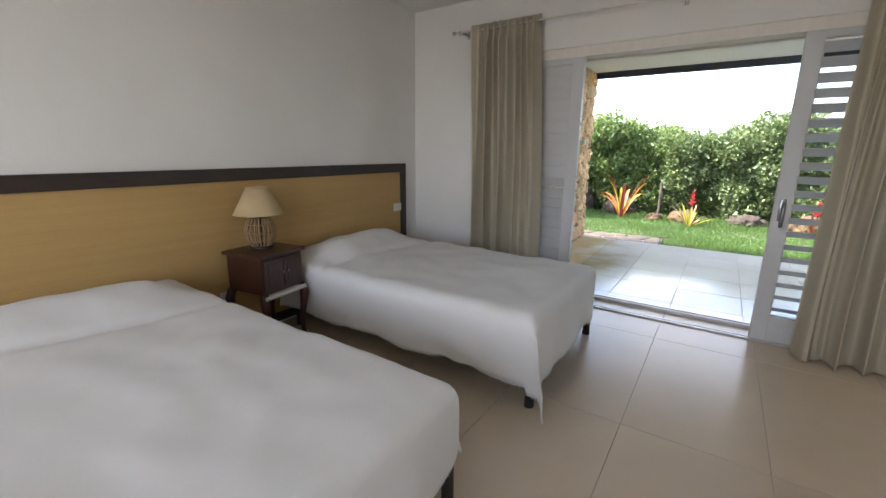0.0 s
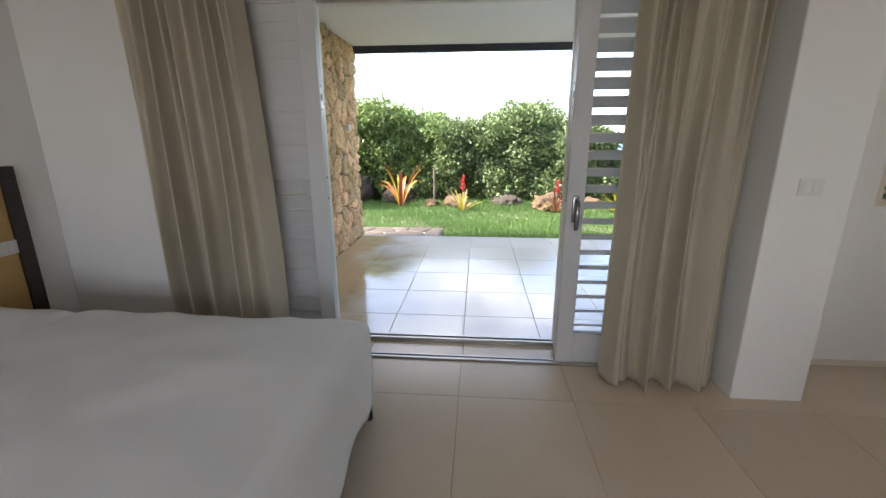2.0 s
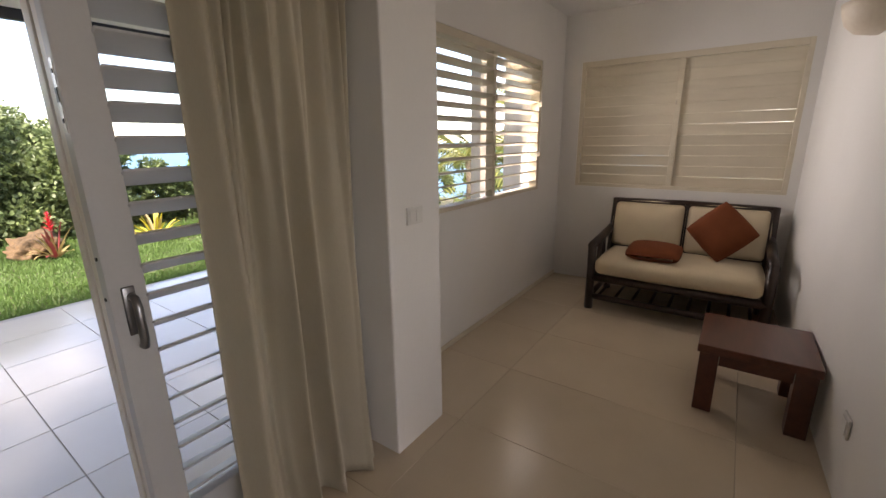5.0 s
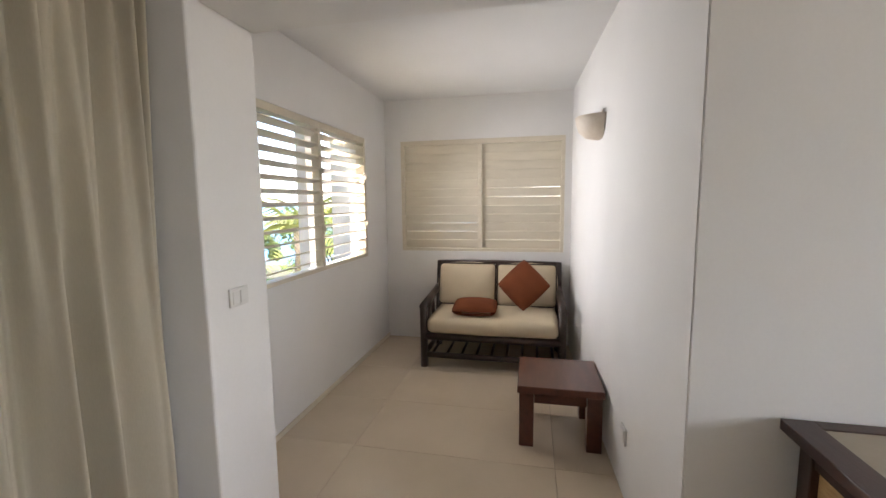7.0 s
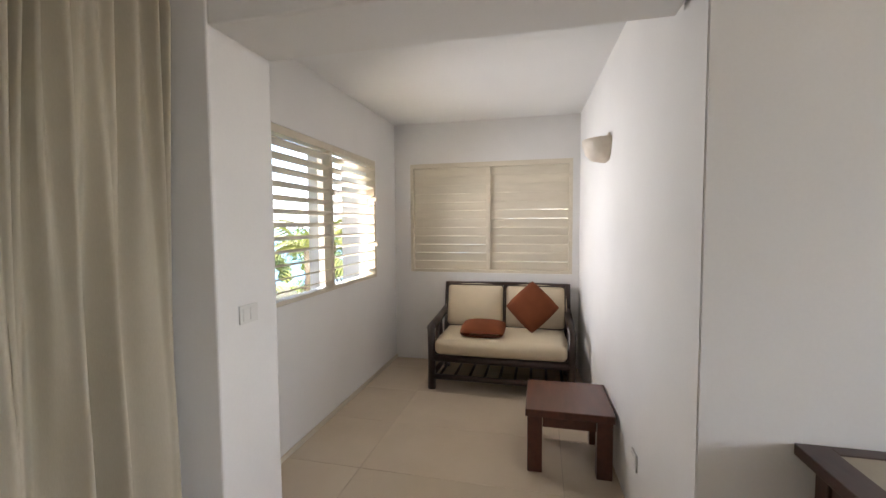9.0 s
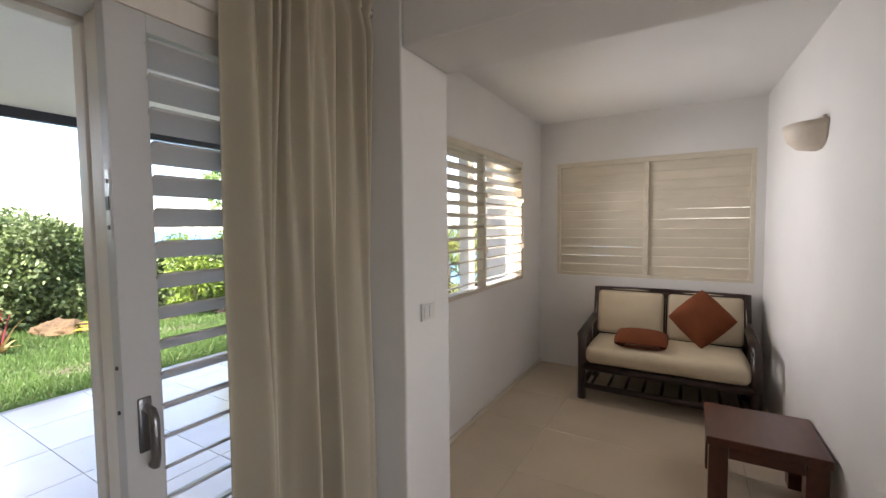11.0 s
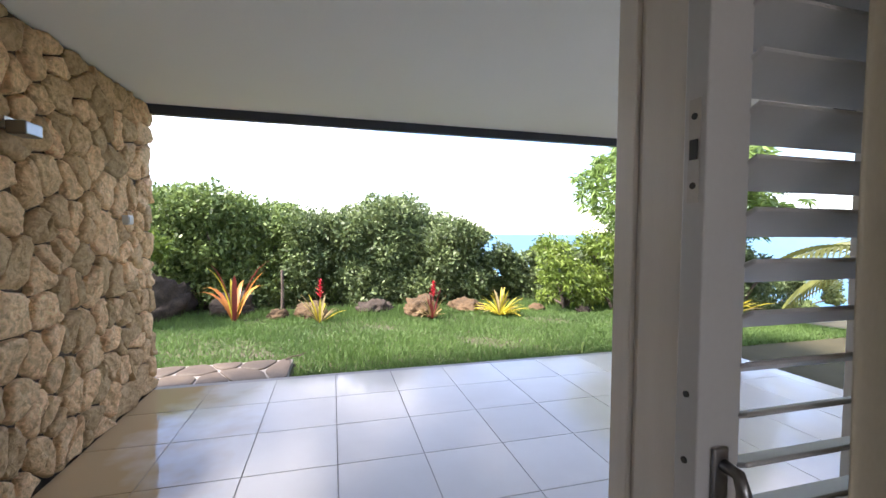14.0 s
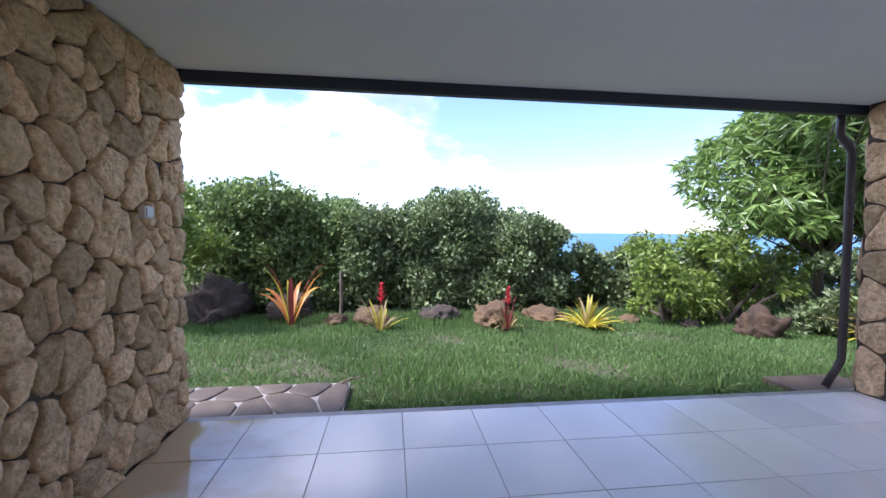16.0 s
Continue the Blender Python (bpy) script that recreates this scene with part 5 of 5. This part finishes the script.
def sofa():
    s = thing("rattan_sofa", "two-seat dark rattan sofa with cream cushions", "sofa", (3.50, 4.70, 0))
    hw = 0.60
    def pole(name, pts, r):
        bm = bmesh.new()
        tube(bm, pts, r, 10)
        return part(name, bm, RATTAN_DARK, s, smooth=True)
    for y in (-hw, hw):
        pole("leg", [(0.05, y, 0), (0.05, y, 0.30), (0.04, y, 0.57)], [0.036, 0.034, 0.034])
        pole("leg", [(0.66, y, 0), (0.67, y, 0.4), (0.76, y, 0.87)], [0.034, 0.032, 0.03])
        pole("armrest", [(0.02, y, 0.555), (0.30, y, 0.575), (0.55, y, 0.60), (0.70, y, 0.62)], [0.034, 0.036, 0.034, 0.03])
        pole("side_rail", [(0.05, y, 0.27), (0.68, y, 0.25)], 0.028)
        pole("stretcher", [(0.05, y, 0.11), (0.67, y, 0.11)], 0.024)
        pole("arm_support", [(0.22, y, 0.27), (0.30, y, 0.56)], 0.018)
        pole("arm_support", [(0.44, y, 0.27), (0.38, y, 0.57)], 0.018)
    for x, z, r in ((0.05, 0.28, 0.034), (0.05, 0.11, 0.026), (0.67, 0.25, 0.028), (0.67, 0.11, 0.024)):
        pole("rail", [(x, -hw, z), (x, hw, z)], r)
    pole("back_rail", [(0.755, -hw, 0.855), (0.76, 0, 0.862), (0.755, hw, 0.855)], 0.020)
    pole("back_rail", [(0.70, -hw, 0.47), (0.70, hw, 0.47)], 0.020)
    pole("back_post", [(0.68, 0.0, 0.25), (0.70, 0.0, 0.47), (0.75, 0.0, 0.855)], 0.020)
    for k in range(9):
        y = -hw + 0.07 + k * (2 * hw - 0.14) / 8
        pole("slat", [(0.05, y, 0.115), (0.67, y, 0.115)], 0.012)
    for k in range(6):
        x = 0.14 + k * 0.09
        pole("seat_slat", [(x, -hw, 0.275), (x, hw, 0.275)], 0.014)
    part("seat_cushion", soft_block(0.00, 0.66, -0.565, 0.565, 0.318, 0.455, 0.05, 0.02), CUSHION, s, "cream seat cushion", True)
    for y0, y1 in ((-0.57, -0.012), (0.012, 0.57)):
        bm = soft_block(-0.065, 0.065, y0, y1, 0.0, 0.40, 0.04, 0.025)
        bmesh.ops.rotate(bm, cent=(0, 0, 0), matrix=Matrix.Rotation(radians(13), 3, "Y"), verts=bm.verts)
        bmesh.ops.translate(bm, vec=(0.60, 0, 0.455), verts=bm.verts)
        c = part("back_cushion", bm, CUSHION, s, "cream back cushion with dark piping", True)
        rot = Matrix.Rotation(radians(13), 3, "Y")
        loop = []
        q = 0.035
        for cy, cz, a0 in ((y1 - q, 0.40 - q, 0), (y0 + q, 0.40 - q, 90), (y0 + q, q, 180), (y1 - q, q, 270)):
            loop += [rot @ Vector((-0.058, cy + (q + 0.004) * math.cos(radians(a0 + k * 22.5)), cz + (q + 0.004) * math.sin(radians(a0 + k * 22.5)))) + Vector((0.60, 0, 0.455)) for k in range(5)]
        bm = bmesh.new()
        tube(bm, loop + loop[:1], 0.0065, 6, False)
        part("piping", bm, RATTAN_DARK, c, "dark brown piping")


sofa()
bm = cushion(bmesh.new(), 0, 0, 0, 0.36, 0.36, 0.13, 2.4, 20, Matrix.Rotation(radians(-72), 4, "Y") @ Matrix.Rotation(radians(45), 4, "Z"))
me = shaped("throw_pillow", bm, RUST, True)
ob = tagged(new("throw_pillow", me), "square rust-coloured pillow propped on its corner on the sofa", "pillow", "rust pillows")
ob.location = (3.93, 4.43, 0.695)
bm = cushion(bmesh.new(), 0, 0, 0, 0.30, 0.40, 0.13, 2.6, 20, Matrix.Rotation(radians(-8), 4, "Y"))
me = shaped("throw_pillow", bm, RUST, True)
ob = tagged(new("throw_pillow", me), "rust-coloured pillow lying flat on the sofa seat", "pillow", "rust pillows")
ob.location = (3.72, 4.86, 0.525)


def side_table():
    t = thing("coffee_table", "low square solid mahogany coffee table", "table", (2.685, 4.185, 0), 0)
    part("top", boxes((-0.245, 0.245, -0.25, 0.25, 0.335, 0.38), bevel=0.005), MAHOG, t)
    for x in (-0.195, 0.195):
        for y in (-0.195, 0.195):
            part("leg", boxes((x - 0.043, x + 0.043, y - 0.043, y + 0.043, 0, 0.334), bevel=0.004), MAHOG, t)
    for s in (-1, 1):
        part("apron", boxes((-0.15, 0.15, s * 0.205 - 0.012, s * 0.205 + 0.012, 0.27, 0.334)), MAHOG, t)
        part("apron", boxes((s * 0.205 - 0.012, s * 0.205 + 0.012, -0.15, 0.15, 0.27, 0.334)), MAHOG, t)


side_table()


def sconce(at, turn):
    """A half-bowl uplight on a wall; the local -y points into the room."""
    s = thing("wall_sconce", "half-bowl cream ceramic wall light", "wall lamp", at, turn)
    bm = bmesh.new()
    prof = [(0.05, -0.085), (0.10, -0.072), (0.138, -0.035), (0.155, 0.02), (0.16, 0.055)]
    rows = [[bm.verts.new((r * math.cos(math.pi + math.pi * k / 24), 1.0 * r * math.sin(math.pi + math.pi * k / 24), z)) for k in range(25)] for r, z in prof]
    for a, b in zip(rows, rows[1:]):
        for k in range(24):
            bm.faces.new((a[k], a[k + 1], b[k + 1], b[k]))
    bm.faces.new(rows[0])
    ob = part("bowl", bm, CERAMIC, s, smooth=True)
    m = ob.modifiers.new("thickness", "SOLIDIFY")
    m.thickness = 0.008
    part("back_plate", boxes((-0.10, 0.10, -0.012, 0.0, -0.07, 0.085), bevel=0.003), CERAMIC, s)
    bm = bmesh.new()
    tube(bm, [(0, -0.06, -0.02), (0, -0.06, 0.03)], 0.02, 10)
    part("lamp_holder", bm, PLASTIC, s)


sconce((2.95, 3.932, 1.955), 182.2)


def cabinet():
    c = thing("rattan_cabinet", "dark mahogany cabinet with woven cane side panels and an inlaid top", "cabinet", (0, 0, 0))
    x0, x1, y0, y1, z = 1.05, PX - 0.004, 2.25, 3.615, 0.81
    part("top_frame", boxes((x0, x1, y1 - 0.085, y1, z - 0.035, z), (x0, x1, y0, y0 + 0.085, z - 0.035, z), (x0, x0 + 0.085, y0 + 0.085, y1 - 0.085, z - 0.035, z), (x1 - 0.05, x1, y0 + 0.085, y1 - 0.085, z - 0.035, z), bevel=0.003), MAHOG_D, c)
    part("top_panel", boxes((x0 + 0.085, x1 - 0.05, y0 + 0.085, y1 - 0.085, z - 0.03, z - 0.004)), PANEL, c, "pale inlaid top panel")
    for x in (x0 + 0.03, x1 - 0.085):
        for y in (y0 + 0.04, y1 - 0.095):
            part("leg", boxes((x, x + 0.055, y, y + 0.055, 0, z - 0.036), bevel=0.003), MAHOG_D, c)
    for y in (y0 + 0.05, y1 - 0.085):
        part("side_rail", boxes((x0 + 0.085, x1 - 0.085, y, y + 0.035, z - 0.105, z - 0.036)), MAHOG_D, c)
        part("side_rail", boxes((x0 + 0.085, x1 - 0.085, y, y + 0.035, 0.08, 0.15)), MAHOG_D, c)
        part("cane_panel", boxes((x0 + 0.085, x1 - 0.085, y + 0.01, y + 0.022, 0.15, z - 0.105)), CANE, c, "woven natural cane panel")
    part("back", boxes((x1 - 0.03, x1 - 0.015, y0 + 0.095, y1 - 0.095, 0.08, z - 0.036)), MAHOG_D, c)
    n = 3
    w = (y1 - y0 - 0.19) / n
    for i in range(n):
        d = part("door", boxes((x0 + 0.035, x0 + 0.055, y0 + 0.095 + i * w + 0.003, y0 + 0.095 + (i + 1) * w - 0.003, 0.085, z - 0.042), bevel=0.003), MAHOG_D, c)
        part("cane_panel", boxes((x0 + 0.030, x0 + 0.0345, y0 + 0.095 + i * w + 0.05, y0 + 0.095 + (i + 1) * w - 0.05, 0.14, z - 0.10)), CANE, d)
    part("bottom", boxes((x0 + 0.056, x1 - 0.03, y0 + 0.095, y1 - 0.095, 0.085, 0.105)), MAHOG_D, c)


cabinet()

# ---- floor tiles, last ----
def lay(parent, name, xs, ys, z, t, gap, material):
    made = {}
    for x0, x1 in zip(xs, xs[1:]):
        for y0, y1 in zip(ys, ys[1:]):
            w, d = round(x1 - x0 - gap, 4), round(y1 - y0 - gap, 4)
            if (w, d) not in made:
                made[w, d] = shaped(name, boxes((-w / 2, w / 2, -d / 2, d / 2, -t, 0), bevel=0.0015), material)
            ob = new(name, made[w, d])
            ob.parent = parent
            ob.location = ((x0 + x1) / 2, (y0 + y1) / 2, z)


fl = structure("floor", boxes((WX, PX + 0.3, -0.6, 5.774, -0.2, -0.0035), (PX + 0.3, 4.33, 3.65, 5.91, -0.2, -0.0035)), GROUT, "beige porcelain tiled bedroom floor", "floor")
lay(fl, "tile", [WX, -1.94, -1.34, -0.74, -0.14, 0.46, 1.06, 1.66], [-0.6, 0.62, 1.82, 3.02, 4.22, 5.41, 5.772], 0.0, 0.012, 0.0025, TILE)
lay(fl, "tile", [1.66, 2.26, 2.86, 3.46, 4.06, 4.33], [3.65, 4.22, 5.41, 5.905], 0.0, 0.012, 0.0025, TILE)
tb = bpy.data.objects["terrace_base"]
lay(tb, "tile", [TX0, -1.35, -0.75, -0.15, 0.45, 1.05, 1.65, 2.25, 2.85, 3.45, 4.05, 4.65, TX1], [OUT, 6.26, 6.86, 7.46, 8.06, 8.66, 9.26, TY1], TER, 0.02, 0.006, TERRACE)
